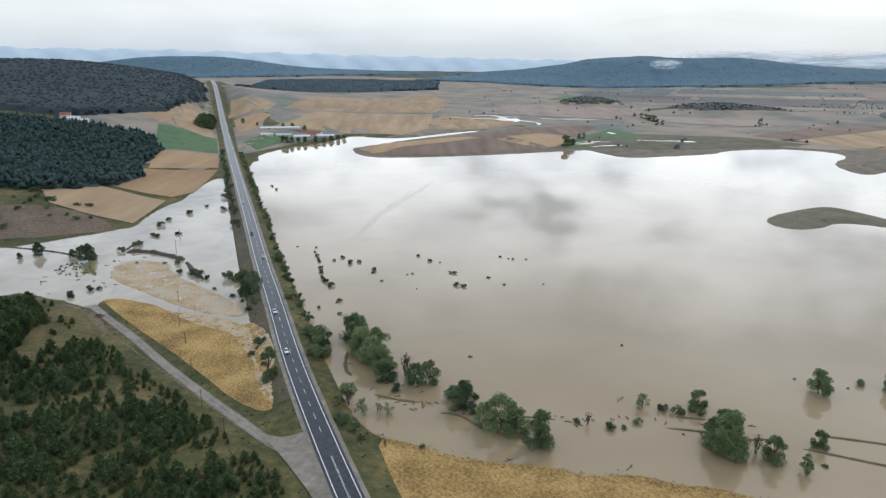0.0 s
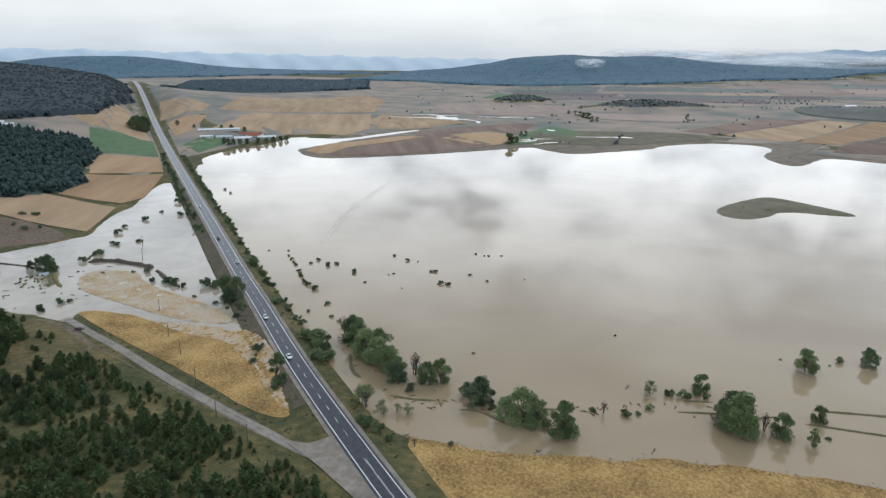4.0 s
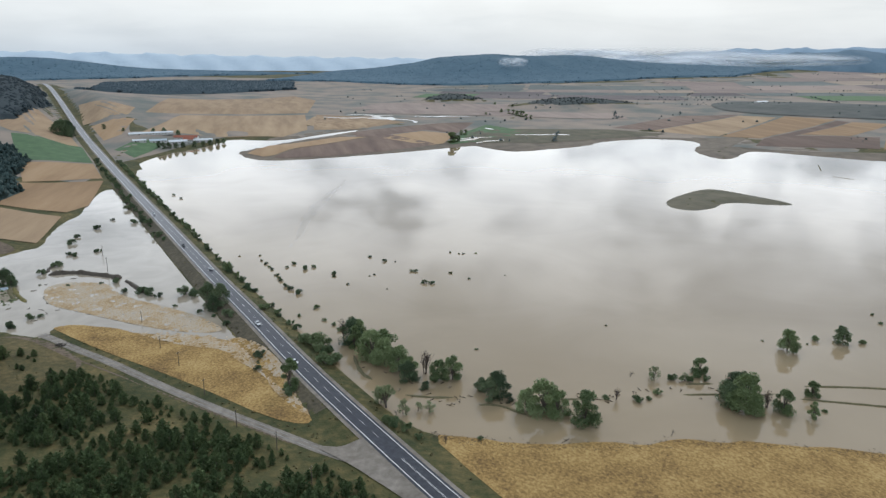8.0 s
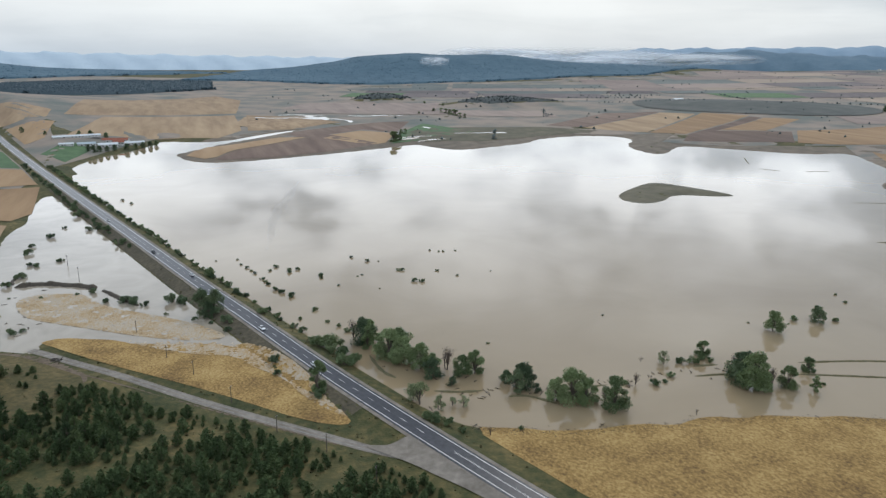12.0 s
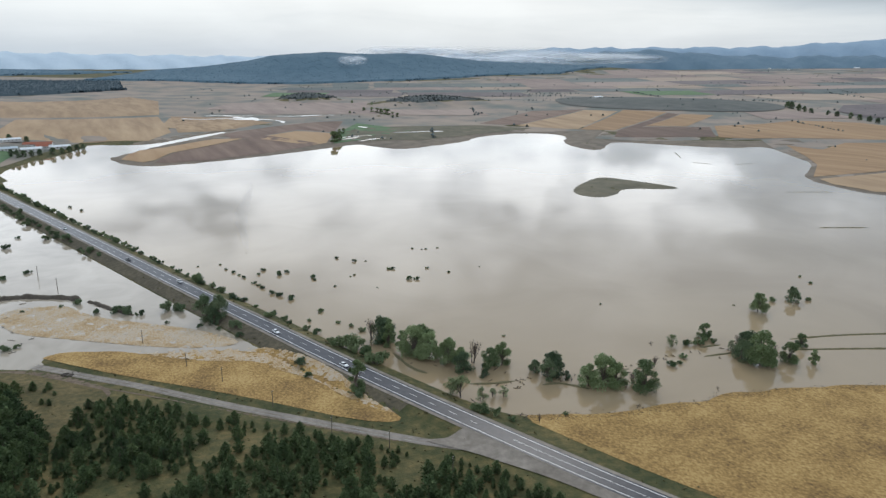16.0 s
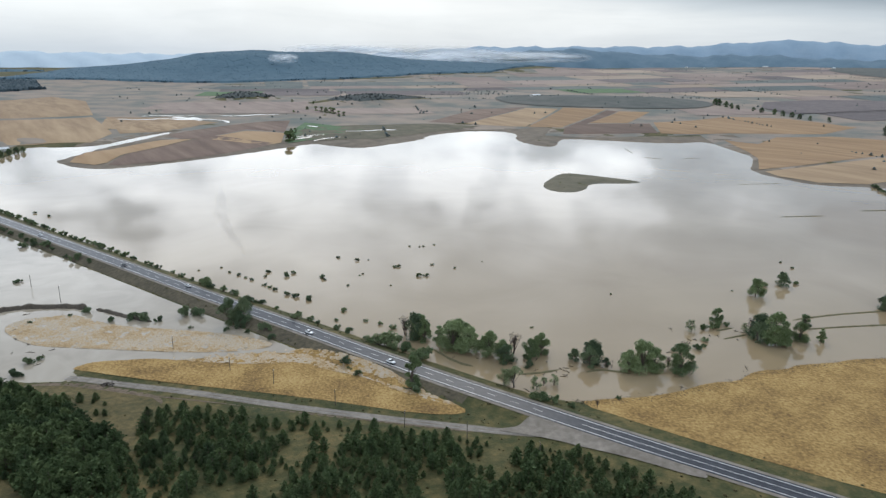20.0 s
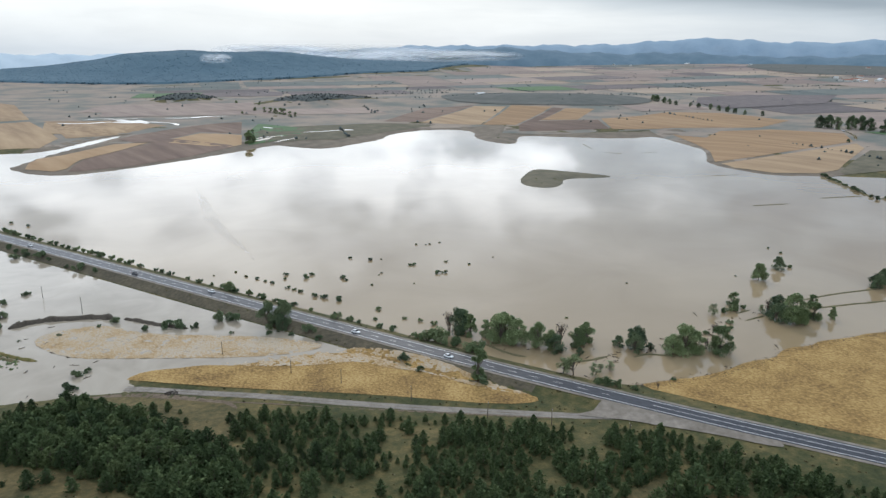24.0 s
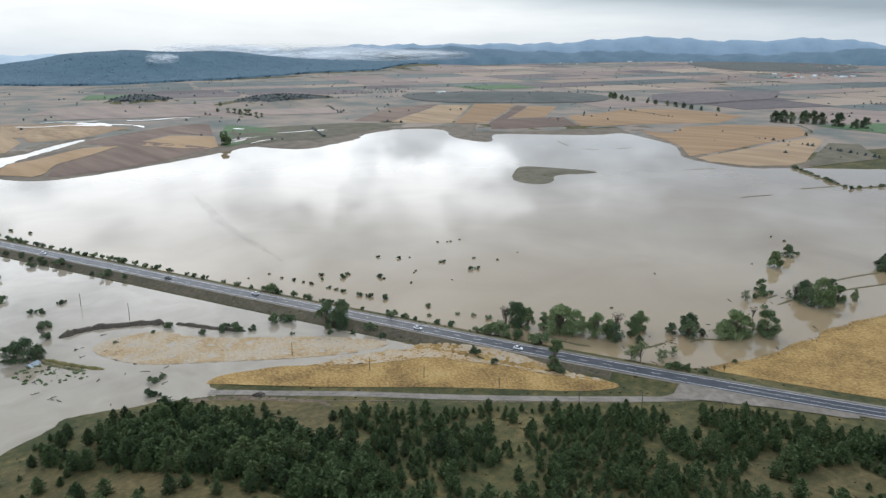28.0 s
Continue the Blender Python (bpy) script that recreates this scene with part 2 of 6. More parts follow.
M_OLIVE = material("fallow_field", [(0.3, (0.075, 0.070, 0.046)), (0.5, (0.105, 0.096, 0.064)), (0.72, (0.15, 0.132, 0.09))], 0.05, 8, 0.95, 0.1, 0.8, 0.006, 0.3, per_object=0.3)
M_GREEN = material("green_crop", [(0.3, (0.055, 0.105, 0.048)), (0.5, (0.075, 0.135, 0.06)), (0.72, (0.105, 0.17, 0.08))], 0.08, 7, 0.9, 0.1, 0.8, per_object=0.2)
M_ASPHALT = material("worn_asphalt", [(0.3, (0.026, 0.028, 0.036)), (0.5, (0.037, 0.040, 0.050)), (0.75, (0.058, 0.061, 0.072))], 0.6, 8, 0.30, 0.004, 14, 0.03, 0.35, spec=0.12)
M_GRAVEL = material("grey_gravel", [(0.3, (0.150, 0.130, 0.106)), (0.5, (0.205, 0.179, 0.149)), (0.75, (0.28, 0.248, 0.21))], 0.35, 13, 0.95, 0.04, 6, 0.07, 0.6)
M_LINE = material("road_paint", [(0.3, (0.62, 0.62, 0.60)), (0.7, (0.82, 0.82, 0.80))], 1.5, 6, 0.7)
M_VERGE = material("verge_grass", [(0.25, (0.070, 0.075, 0.022)), (0.5, (0.13, 0.115, 0.04)), (0.75, (0.22, 0.17, 0.075))], 0.5, 9, 0.95, 0.2, 1.5, 0.06, 0.4)
# Mid-distance woods: the bluish tint of haze is mixed into these crown colours.
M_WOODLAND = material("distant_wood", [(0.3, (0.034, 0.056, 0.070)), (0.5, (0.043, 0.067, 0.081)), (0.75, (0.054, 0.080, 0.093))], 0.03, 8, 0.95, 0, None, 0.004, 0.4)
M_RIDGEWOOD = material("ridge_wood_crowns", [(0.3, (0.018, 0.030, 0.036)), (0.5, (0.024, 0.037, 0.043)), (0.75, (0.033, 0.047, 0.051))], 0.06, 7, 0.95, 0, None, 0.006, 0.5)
# Far crowns are blue because distance haze is put into the base colour.
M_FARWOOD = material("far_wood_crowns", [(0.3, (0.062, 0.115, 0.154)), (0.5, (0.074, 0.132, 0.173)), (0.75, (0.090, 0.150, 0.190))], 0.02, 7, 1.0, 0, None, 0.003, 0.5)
# Ranges: haze is painted into the base colours, in three strengths.
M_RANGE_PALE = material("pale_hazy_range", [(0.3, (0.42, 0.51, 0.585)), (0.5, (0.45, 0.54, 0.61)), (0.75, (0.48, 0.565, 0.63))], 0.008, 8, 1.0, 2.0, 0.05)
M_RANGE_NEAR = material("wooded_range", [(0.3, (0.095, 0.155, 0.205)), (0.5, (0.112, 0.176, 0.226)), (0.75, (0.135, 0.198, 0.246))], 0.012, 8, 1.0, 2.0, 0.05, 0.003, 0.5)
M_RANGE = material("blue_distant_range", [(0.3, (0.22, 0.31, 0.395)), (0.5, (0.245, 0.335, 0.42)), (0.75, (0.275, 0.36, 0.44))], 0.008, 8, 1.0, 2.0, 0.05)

M_WATER = bpy.data.materials.new("muddy_flood_water")
M_WATER.use_nodes = True
_nt = M_WATER.node_tree
_b = _nt.nodes["Principled BSDF"]
_b.inputs["Roughness"].default_value = 0.03
_b.inputs["IOR"].default_value = 1.33
_b.inputs["Specular IOR Level"].default_value = 0.5
_tc = _nt.nodes.new("ShaderNodeTexCoord")
_n = _nt.nodes.new("ShaderNodeTexNoise")
_n.inputs["Scale"].default_value, _n.inputs["Detail"].default_value, _n.inputs["Distortion"].default_value = 0.012, 5.0, 0.8
_nt.links.new(_tc.outputs["Object"], _n.inputs["Vector"])
_r = _nt.nodes.new("ShaderNodeValToRGB")
_r.color_ramp.elements[0].position, _r.color_ramp.elements[0].color = 0.3, (0.252, 0.188, 0.112, 1)
_r.color_ramp.elements[1].position, _r.color_ramp.elements[1].color = 0.7, (0.305, 0.235, 0.148, 1)
_nt.links.new(_n.outputs["Fac"], _r.inputs[0])
_nt.links.new(_r.outputs[0], _b.inputs["Base Color"])
_n2 = _nt.nodes.new("ShaderNodeTexNoise")
_n2.inputs["Scale"].default_value, _n2.inputs["Detail"].default_value = 0.9, 3.0
_nt.links.new(_tc.outputs["Object"], _n2.inputs["Vector"])
_bp = _nt.nodes.new("ShaderNodeBump")
_bp.inputs["Strength"].default_value, _bp.inputs["Distance"].default_value = 0.2, 0.01
_nt.links.new(_n2.outputs["Fac"], _bp.inputs["Height"])
_nt.links.new(_bp.outputs[0], _b.inputs["Normal"])


# Far copies of the field colours, greyed and blued to paint in distance haze.
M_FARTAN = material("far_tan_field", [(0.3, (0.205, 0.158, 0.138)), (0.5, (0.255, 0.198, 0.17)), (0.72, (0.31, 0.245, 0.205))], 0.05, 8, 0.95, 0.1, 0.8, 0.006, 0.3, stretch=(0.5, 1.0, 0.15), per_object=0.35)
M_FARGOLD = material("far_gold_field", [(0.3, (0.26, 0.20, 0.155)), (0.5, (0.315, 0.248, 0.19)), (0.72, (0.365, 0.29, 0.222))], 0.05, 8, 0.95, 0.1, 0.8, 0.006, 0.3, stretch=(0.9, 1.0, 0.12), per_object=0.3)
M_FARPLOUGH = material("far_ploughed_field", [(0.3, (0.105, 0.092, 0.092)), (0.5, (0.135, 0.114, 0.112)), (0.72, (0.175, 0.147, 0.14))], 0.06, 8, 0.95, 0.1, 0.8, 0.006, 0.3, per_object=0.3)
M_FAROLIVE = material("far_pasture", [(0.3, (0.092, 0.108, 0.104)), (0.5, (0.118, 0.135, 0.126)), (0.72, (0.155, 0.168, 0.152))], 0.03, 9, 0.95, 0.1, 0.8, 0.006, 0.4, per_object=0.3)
M_PALEWATER = M_WATER.copy()
M_PALEWATER.name = "pale_silty_water"
for node in M_PALEWATER.node_tree.nodes:
    if node.type == "VALTORGB":
        node.color_ramp.elements[0].color, node.color_ramp.elements[1].color = (0.27, 0.228, 0.172, 1), (0.35, 0.305, 0.24, 1)
    if node.type == "TEX_NOISE" and node.inputs["Scale"].default_value < 0.1:
        node.inputs["Scale"].default_value = 0.05


# ---- the plan of the land, z = 0 at the flood's level ----


def smooth(points, rounds=2, closed=True):
    p = np.array(points, float)
    for _ in range(rounds):
        q = np.roll(p, -1, 0) if closed else p[1:]
        a = p if closed else p[:-1]
        mid = np.empty((2 * len(a), p.shape[1]))
        mid[0::2], mid[1::2] = 0.75 * a + 0.25 * q, 0.25 * a + 0.75 * q
        p = mid if closed else np.vstack([p[:1], mid, p[-1:]])
    return p


def signed(poly, x, y):
    """Distance to a polygon's edge, positive inside it."""
    poly = np.asarray(poly, float)
    a, b = poly, np.roll(poly, -1, 0)
    ax, ay = a[:, 0], a[:, 1]
    dx, dy = b[:, 0] - ax, b[:, 1] - ay
    inv, slope = 1 / (dx * dx + dy * dy + 1e-9), dx / np.where(dy == 0, 1e-12, dy)
    px, py = np.ravel(x), np.ravel(y)
    out = np.empty(px.shape)
    room = max(1, 60000 // len(poly))
    for k in range(0, len(px), room):
        ex, ey = px[k:k + room, None] - ax, py[k:k + room, None] - ay
        t = np.minimum(np.maximum((ex * dx + ey * dy) * inv, 0), 1)
        far = np.sqrt(((ex - t * dx) ** 2 + (ey - t * dy) ** 2).min(1))
        cross = ((ey < 0) != (ey < dy)) & (ex < slope * ey)
        out[k:k + room] = np.where(cross.sum(1) % 2 == 1, far, -far)
    return out.reshape(np.shape(x))


def near_signed(poly, x, y, reach):
    """The same, worked out only within reach of the polygon; far outside elsewhere."""
    lo, hi = np.min(poly, axis=0) - reach, np.max(poly, axis=0) + reach
    m = (x > lo[0]) & (x < hi[0]) & (y > lo[1]) & (y < hi[1])
    out = np.full(np.shape(x), -1e6)
    out[m] = signed(poly, x[m], y[m])
    return out


def along(line, x, y):
    """Distance to a line, and the height that it has there."""
    line = np.asarray(line, float)
    a, d = line[:-1], np.diff(line, axis=0)
    inv = 1 / (d[:, 0] ** 2 + d[:, 1] ** 2)
    px, py = np.ravel(x), np.ravel(y)
    dist, z = np.empty(px.shape), np.empty(px.shape)
    room = max(1, 60000 // len(a))
    for k in range(0, len(px), room):
        ex, ey = px[k:k + room, None] - a[:, 0], py[k:k + room, None] - a[:, 1]
        t = np.minimum(np.maximum((ex * d[:, 0] + ey * d[:, 1]) * inv, 0), 1)
        q = (ex - t * d[:, 0]) ** 2 + (ey - t * d[:, 1]) ** 2
        n = q.argmin(1)
        r = np.arange(len(n))
        dist[k:k + room], z[k:k + room] = np.sqrt(q[r, n]), a[n, 2] + t[r, n] * d[n, 2]
    return dist.reshape(np.shape(x)), z.reshape(np.shape(x))


ROAD = smooth([(75, -60, 3.5), (28, 40, 3.0), (2, 100, 2.6), (-19, 150, 2.5), (-31, 178, 2.5), (-53.7, 236, 2.5), (-70.7, 282, 2.5), (-92.4, 347, 2.5), (-114, 408, 2.5), (-147, 508, 2.5), (-200, 666, 2.5), (-278, 899, 3.0), (-356, 1133, 6.0), (-426, 1343, 15), (-517, 1617, 30), (-607, 1880, 46), (-690, 2120, 44)], 2, False)
TRACK = smooth([(-49, 198, 2.2), (-62, 209, 1.5), (-77, 225, 1.0), (-97, 245, 0.9), (-121, 270, 0.8), (-149, 302, 0.7), (-167, 320, 0.5), (-181, 336, 0.15), (-192, 347, -0.3)], 2, False)
LAKE = smooth([(-243, 879), (-231, 933), (-217, 972), (-192, 1008), (-160, 1071), (-148, 1130), (-113, 1098), (-63, 1097), (-22, 1152), (52, 1225), (70, 1225), (20, 1161), (-63, 1068), (-102, 1010), (-131, 968), (-114, 912), (-93, 888), (-59, 887), (-2, 902), (60, 923), (127, 951), (164, 969), (205, 987), (212, 948), (237, 908), (273, 919), (365, 953), (395, 989), (448, 1010), (509, 1018), (553, 985), (546, 937), (499, 888), (477, 832), (483, 785), (541, 841), (578, 860), (628, 793), (680, 734), (755, 724), (684, 624), (660, 582), (601, 547), (546, 514), (528, 462), (525, 423), (566, 391), (635, 310), (760, 180), (600, -20), (260, 75), (140, 160), (122, 171), (92, 182), (62, 192), (30, 196), (8, 201), (-12, 208), (-30, 217), (-62, 262), (-114, 408), (-147, 508), (-200, 666)], 1)
POOL = smooth([(-215, 735), (-246, 713), (-240, 660), (-236, 612), (-242, 583), (-241, 540), (-236, 512), (-249, 494), (-273, 469), (-298, 446), (-420, 430), (-420, 310), (-300, 330), (-258, 345), (-248, 354), (-231, 360), (-206, 346), (-188, 342), (-183, 350), (-170, 350), (-141, 332), (-102, 318), (-90, 304), (-82, 282), (-76, 262), (-72, 270), (-92, 347), (-114, 408), (-147, 508), (-200, 666)], 1)
ISLAND = smooth([(256, 540), (268, 570), (330, 612), (348, 612), (357, 592), (378, 536), (366, 525), (320, 554), (296, 532), (270, 523)], 2)
STUB_A = smooth([(-209, 424), (-175, 421), (-164, 394), (-134, 368), (-116, 351), (-100, 326), (-129, 333), (-177, 370), (-200, 388)], 2)
STUB_B = smooth([(-188, 356), (-169, 353), (-139, 336), (-99, 321), (-87, 306), (-77, 280), (-73, 256), (-66, 234), (-69, 230), (-81, 237), (-103, 262), (-127, 287), (-155, 315), (-180, 343)], 1)
HILL = smooth([(-28, 110), (-42, 170), (-55, 196), (-98, 236), (-130, 268), (-160, 300), (-185, 330), (-206, 343), (-231, 356), (-258, 341), (-300, 326), (-430, 300), (-700, 100), (-700, -400), (60, -400), (30, -50), (0, 60)], 2)

# hills: centre, half widths, turn in degrees, height
HILLS = [(-860, 1480, 330, 330, 0, 92), (-560, 1000, 130, 160, 0, 20), (-420, 560, 110, 130, 0, 14),
         (150, 3200, 420, 200, 0, 10), (-380, 2600, 420, 160, 8, 12), (-1420, 3500, 270, 220, 0, 66), (-1020, 3520, 190, 200, 0, 36), (-600, 3600, 420, 220, 0, 22),
         (354, 1750, 52, 36, 0, 17), (600, 1550, 85, 40, -10, 17), (1060, 1270, 190, 120, -40, 12), (3700, 1900, 1400, 1200, 0, 62)]
# the crest of the long wooded hill, from west to east
CREST_X = (-150, 54, 180, 402, 503, 600, 700, 800, 910, 1000, 1150, 1237, 1330, 1385, 1522, 1740, 1900, 2200, 2600)
CREST_Z = (0, 6, 22, 44, 62, 82, 95, 99, 97, 94, 95, 92, 83, 74, 61, 50, 41, 25, 0)


def bump_of(x, y, cx, cy, sx, sy, turn, amp):
    c, s = math.cos(radians(turn)), math.sin(radians(turn))
    u, v = (x - cx) * c + (y - cy) * s, -(x - cx) * s + (y - cy) * c
    return amp * np.exp(-0.5 * ((u / sx) ** 2 + (v / sy) ** 2))


def waves(x, y, size, seed, octaves=3):
    rng = np.random.RandomState(seed)
    out = np.zeros(x.shape)
    for o in range(octaves):
        for _ in range(5):
            a = rng.rand() * 6.283
            k = 6.283 / (size / 2 ** o) * (0.7 + 0.6 * rng.rand())
            out += np.sin((x * math.cos(a) + y * math.sin(a)) * k + rng.rand() * 6.283) * 0.5 ** o / 5
    return out


def height(x, y):
    """The ground's height at arrays x, y."""
    x, y = np.asarray(x, float), np.asarray(y, float)
    wob = waves(x, y, 28, 3) * 2.5
    wet = np.maximum(signed(LAKE, x, y), signed(POOL, x, y)) + wob
    dry = np.maximum(-wet, 0)
    h = np.where(wet > 0, -np.minimum(0.07 * wet, 2.0), 0.5 * (1 - np.exp(-dry / 7)) + 20.0 * (1 - np.exp(-dry / 1400)))
    h += np.where(wet > 0, 0, np.minimum(dry / 60, 1) * waves(x, y, 220, 5, 2) * 0.7)
    land = np.clip(dry / 80, 0, 1)
    for row in HILLS:
        h = h + land * bump_of(x, y, *row)
    crest = np.interp(x, CREST_X, CREST_Z) * (1 + 0.05 * waves(x, y, 260, 13, 2))
    h = h + land * crest * np.exp(-0.5 * ((y - 2980 + 0.12 * (x - 900)) / 225) ** 2)
    s = near_signed(ISLAND, x, y, 40) + wob * 0.4
    h = np.where(s > -12, np.maximum(h, np.minimum(0.10 * s, 1.6)), h)
    s = near_signed(STUB_A, x, y, 40) + wob * 0.6
    h = np.where(s > -10, np.maximum(h, np.minimum(0.03 * s, 0) - 0.38), h)
    s = near_signed(HILL, x, y, 5)
    h = np.where(s > 0, np.maximum(h, 0.5 + 0.155 * s - 0.00032 * np.minimum(s, 200) ** 2 + np.minimum(s / 40, 1) * waves(x, y, 60, 11) * 1.3), h)
    d, z = along(TRACK, x, y)
    h = np.where(d < 14, np.maximum(np.minimum(h, z + np.maximum(d - 4, 0) * 0.3), z - np.maximum(d - 3.2, 0) * 0.3), h)
    d, z = along(ROAD, x, y)
    k = np.clip((d - 16) / 60, 0, 1)
    soft = k * k * (3 - 2 * k)
    level = z - np.maximum(d - 5.6, 0) * 0.30
    near = np.where(z > 2.9, np.clip(h, z - 0.4 - np.maximum(d - 5.6, 0) * 0.1, z - 0.15 + np.maximum(d - 8, 0) * 0.12), h)
    h = np.where(z > 2.9, near * (1 - soft) + h * soft, h)
    h = np.where(d < 24, np.maximum(h, np.minimum(level, z - 0.12)), h)
    wide = np.clip((y - 1100) / 200, 0, 1)
    h = np.where(d < 5.6 + 30 * wide, np.minimum(h, z - 0.12 - 0.9 * wide + np.maximum(d - 16, 0) * 0.5), h)
    return np.where(d < 5.6, z - 0.12 - 0.9 * wide, h)


def z_at(x, y):
    return float(height(np.array([x]), np.array([y]))[0])


def steps(*stretches):
    """Ascending stations: (from, to, spacing) stretches joined."""
    out = []
    for a, b, s in stretches:
        out.extend(np.linspace(a, b, max(2, int(round((b - a) / s)) + 1))[:-1])
    return np.array(out + [stretches[-1][1]])


def grid_mesh(name, gx, gy, fz):
    X, Y = np.meshgrid(gx, gy)
    Z = fz(X, Y)
    verts = np.stack([X.ravel(), Y.ravel(), Z.ravel()], 1)
    n, m = len(gx), len(gy)
    i = (np.arange(m - 1)[:, None] * n + np.arange(n - 1)[None]).ravel()
    faces = np.stack([i, i + 1, i + n + 1, i + n], 1)
    me = bpy.data.meshes.new(name)
    me.from_pydata(verts.tolist(), [], faces.tolist())
    me.polygons.foreach_set("use_smooth", np.ones(len(faces), bool))
    return me


def part(name, bm, mat, parent=None, label="", shade=False):
    me = bpy.data.meshes.new(name)
    if isinstance(bm, bpy.types.Mesh):
        me = bm
    else:
        bm.to_mesh(me)
        bm.free()
    if shade:
        me.polygons.foreach_set("use_smooth", np.ones(len(me.polygons), bool))
    if mat and not me.materials:
        me.materials.append(mat)
    ob = new(name, me)
    if parent:
        ob.parent = parent
    if label:
        tagged(ob, label)
    return ob


def mesh_of(name, verts, faces, mat):
    me = bpy.data.meshes.new(name)
    if isinstance(faces, np.ndarray):
        n = len(faces)
        me.vertices.add(len(verts))
        me.vertices.foreach_set("co", np.ascontiguousarray(verts, dtype=np.float32).ravel())
        me.loops.add(n * 3)
        me.loops.foreach_set("vertex_index", np.ascontiguousarray(faces, dtype=np.int32).ravel())
        me.polygons.add(n)
        me.polygons.foreach_set("loop_start", np.arange(n, dtype=np.int32) * 3)
        me.update(calc_edges=True)
        me.materials.append(mat)
        return me
    me.from_pydata([tuple(v) for v in verts], [], faces)
    me.materials.append(mat)
    return me


gx = steps((-4900, -1600, 150), (-1600, -700, 40), (-700, -330, 10), (-330, 130, 2.6), (130, 800, 7), (800, 1800, 30), (1800, 4900, 130))
gy = steps((-1500, -100, 100), (-100, 120, 8), (120, 460, 2.6), (460, 1250, 7), (1250, 1750, 11), (1750, 2300, 26), (2300, 3900, 60), (3900, 4900, 200))
ground = part("ground", grid_mesh("ground", gx, gy, height), M_GROUND)
tagged(ground, "dry grassy valley floor and slopes with worn earth", "ground", kind="structure")

def water_sheet(name, outline, mat, label):
    me = bpy.data.meshes.new(name)
    me.from_pydata([(x, y, 0.0) for x, y in outline], [], [tuple(range(len(outline)))])
    return tagged(part(name, me, mat), label, "water", kind="structure")


line = [(p[0], p[1]) for p in ROAD if -60 < p[1] < 1400]
water_sheet("water", line + [(1050, 1400), (1050, -100)], M_WATER, "still muddy brown flood water mirroring the clouds")
line = [(p[0] - 0.01, p[1]) for p in ROAD if 150 < p[1] < 1000]
water_sheet("water", list(reversed(line)) + [(-520, 150), (-520, 1000)], M_PALEWATER, "pale silty flood water spread over the meadow")


def ribbon(name, line, left, right, lift, mat, follow=False, step=4.0):
    """A strip along a line between two offsets (positive to the right of its way)."""
    line = np.asarray(line)
    seg = np.hypot(*(np.diff(line[:, :2], axis=0).T))
    s = np.concatenate([[0], np.cumsum(seg)])
    st = np.linspace(0, s[-1], max(2, int(s[-1] / step)))
    p = np.stack([np.interp(st, s, line[:, i]) for i in range(3)], 1)
    d = np.gradient(p[:, :2], axis=0)
    d /= np.linalg.norm(d, axis=1)[:, None]
    nrm = np.stack([d[:, 1], -d[:, 0]], 1)
    a, b = p[:, :2] + nrm * left, p[:, :2] + nrm * right
    za = height(a[:, 0], a[:, 1]) if follow else p[:, 2]
    zb = height(b[:, 0], b[:, 1]) if follow else p[:, 2]
    verts = [(q[0], q[1], z + lift) for r, w in zip(zip(a, b), zip(za, zb)) for q, z in zip(r, w)]
    faces = [(2 * i, 2 * i + 1, 2 * i + 3, 2 * i + 2) for i in range(len(p) - 1)]
    me = bpy.data.meshes.new(name)
    me.from_pydata(verts, [], faces)
    return part(name, me, mat)


road = ribbon("road", ROAD, -4.4, 4.4, 0.0, M_ASPHALT)
tagged(road, "two-lane asphalt highway running straight along the embankment", "road", kind="structure")


# ---- woods and ranges far off ----
WOOD_LOW = np.array([(-372, 574), (-324, 590), (-303, 626), (-300, 669), (-331, 758), (-352, 850), (-401, 918), (-456, 940), (-540, 935), (-640, 940), (-700, 700), (-560, 560)], float)
WOOD_RIDGE = np.array([(-640, 985), (-529, 965), (-480, 1025), (-440, 1101), (-455, 1230), (-500, 1470), (-585, 1734), (-640, 1850), (-900, 2000), (-1400, 1900), (-1500, 1200), (-1000, 900)], float)
WOOD_MID = np.array([(-560, 1905), (-380, 2010), (-31, 2330), (-20, 2620), (-390, 2680), (-640, 2560), (-590, 2050)], float)
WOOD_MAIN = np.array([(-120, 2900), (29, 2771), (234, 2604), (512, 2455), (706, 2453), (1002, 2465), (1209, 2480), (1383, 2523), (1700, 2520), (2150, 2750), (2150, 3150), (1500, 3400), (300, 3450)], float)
WOOD_FARL = np.array([(-2100, 3050), (-1100, 2950), (-500, 3250), (-150, 3350), (100, 3700), (-600, 4000), (-2100, 3900)], float)
KNOLL_A = np.array([(285, 1745), (320, 1785), (400, 1790), (440, 1755), (400, 1715), (320, 1712)], float)
KNOLL_B = np.array([(480, 1560), (560, 1600), (680, 1590), (740, 1530), (660, 1500), (540, 1510)], float)
KNOLL_C = np.array([(815, 1300), (900, 1480), (1040, 1540), (1200, 1330), (1290, 1110), (1150, 1000), (960, 1100)], float)
WOOD_AREAS = [WOOD_LOW, WOOD_RIDGE, WOOD_MID, WOOD_MAIN, WOOD_FARL, KNOLL_A, KNOLL_B, KNOLL_C]


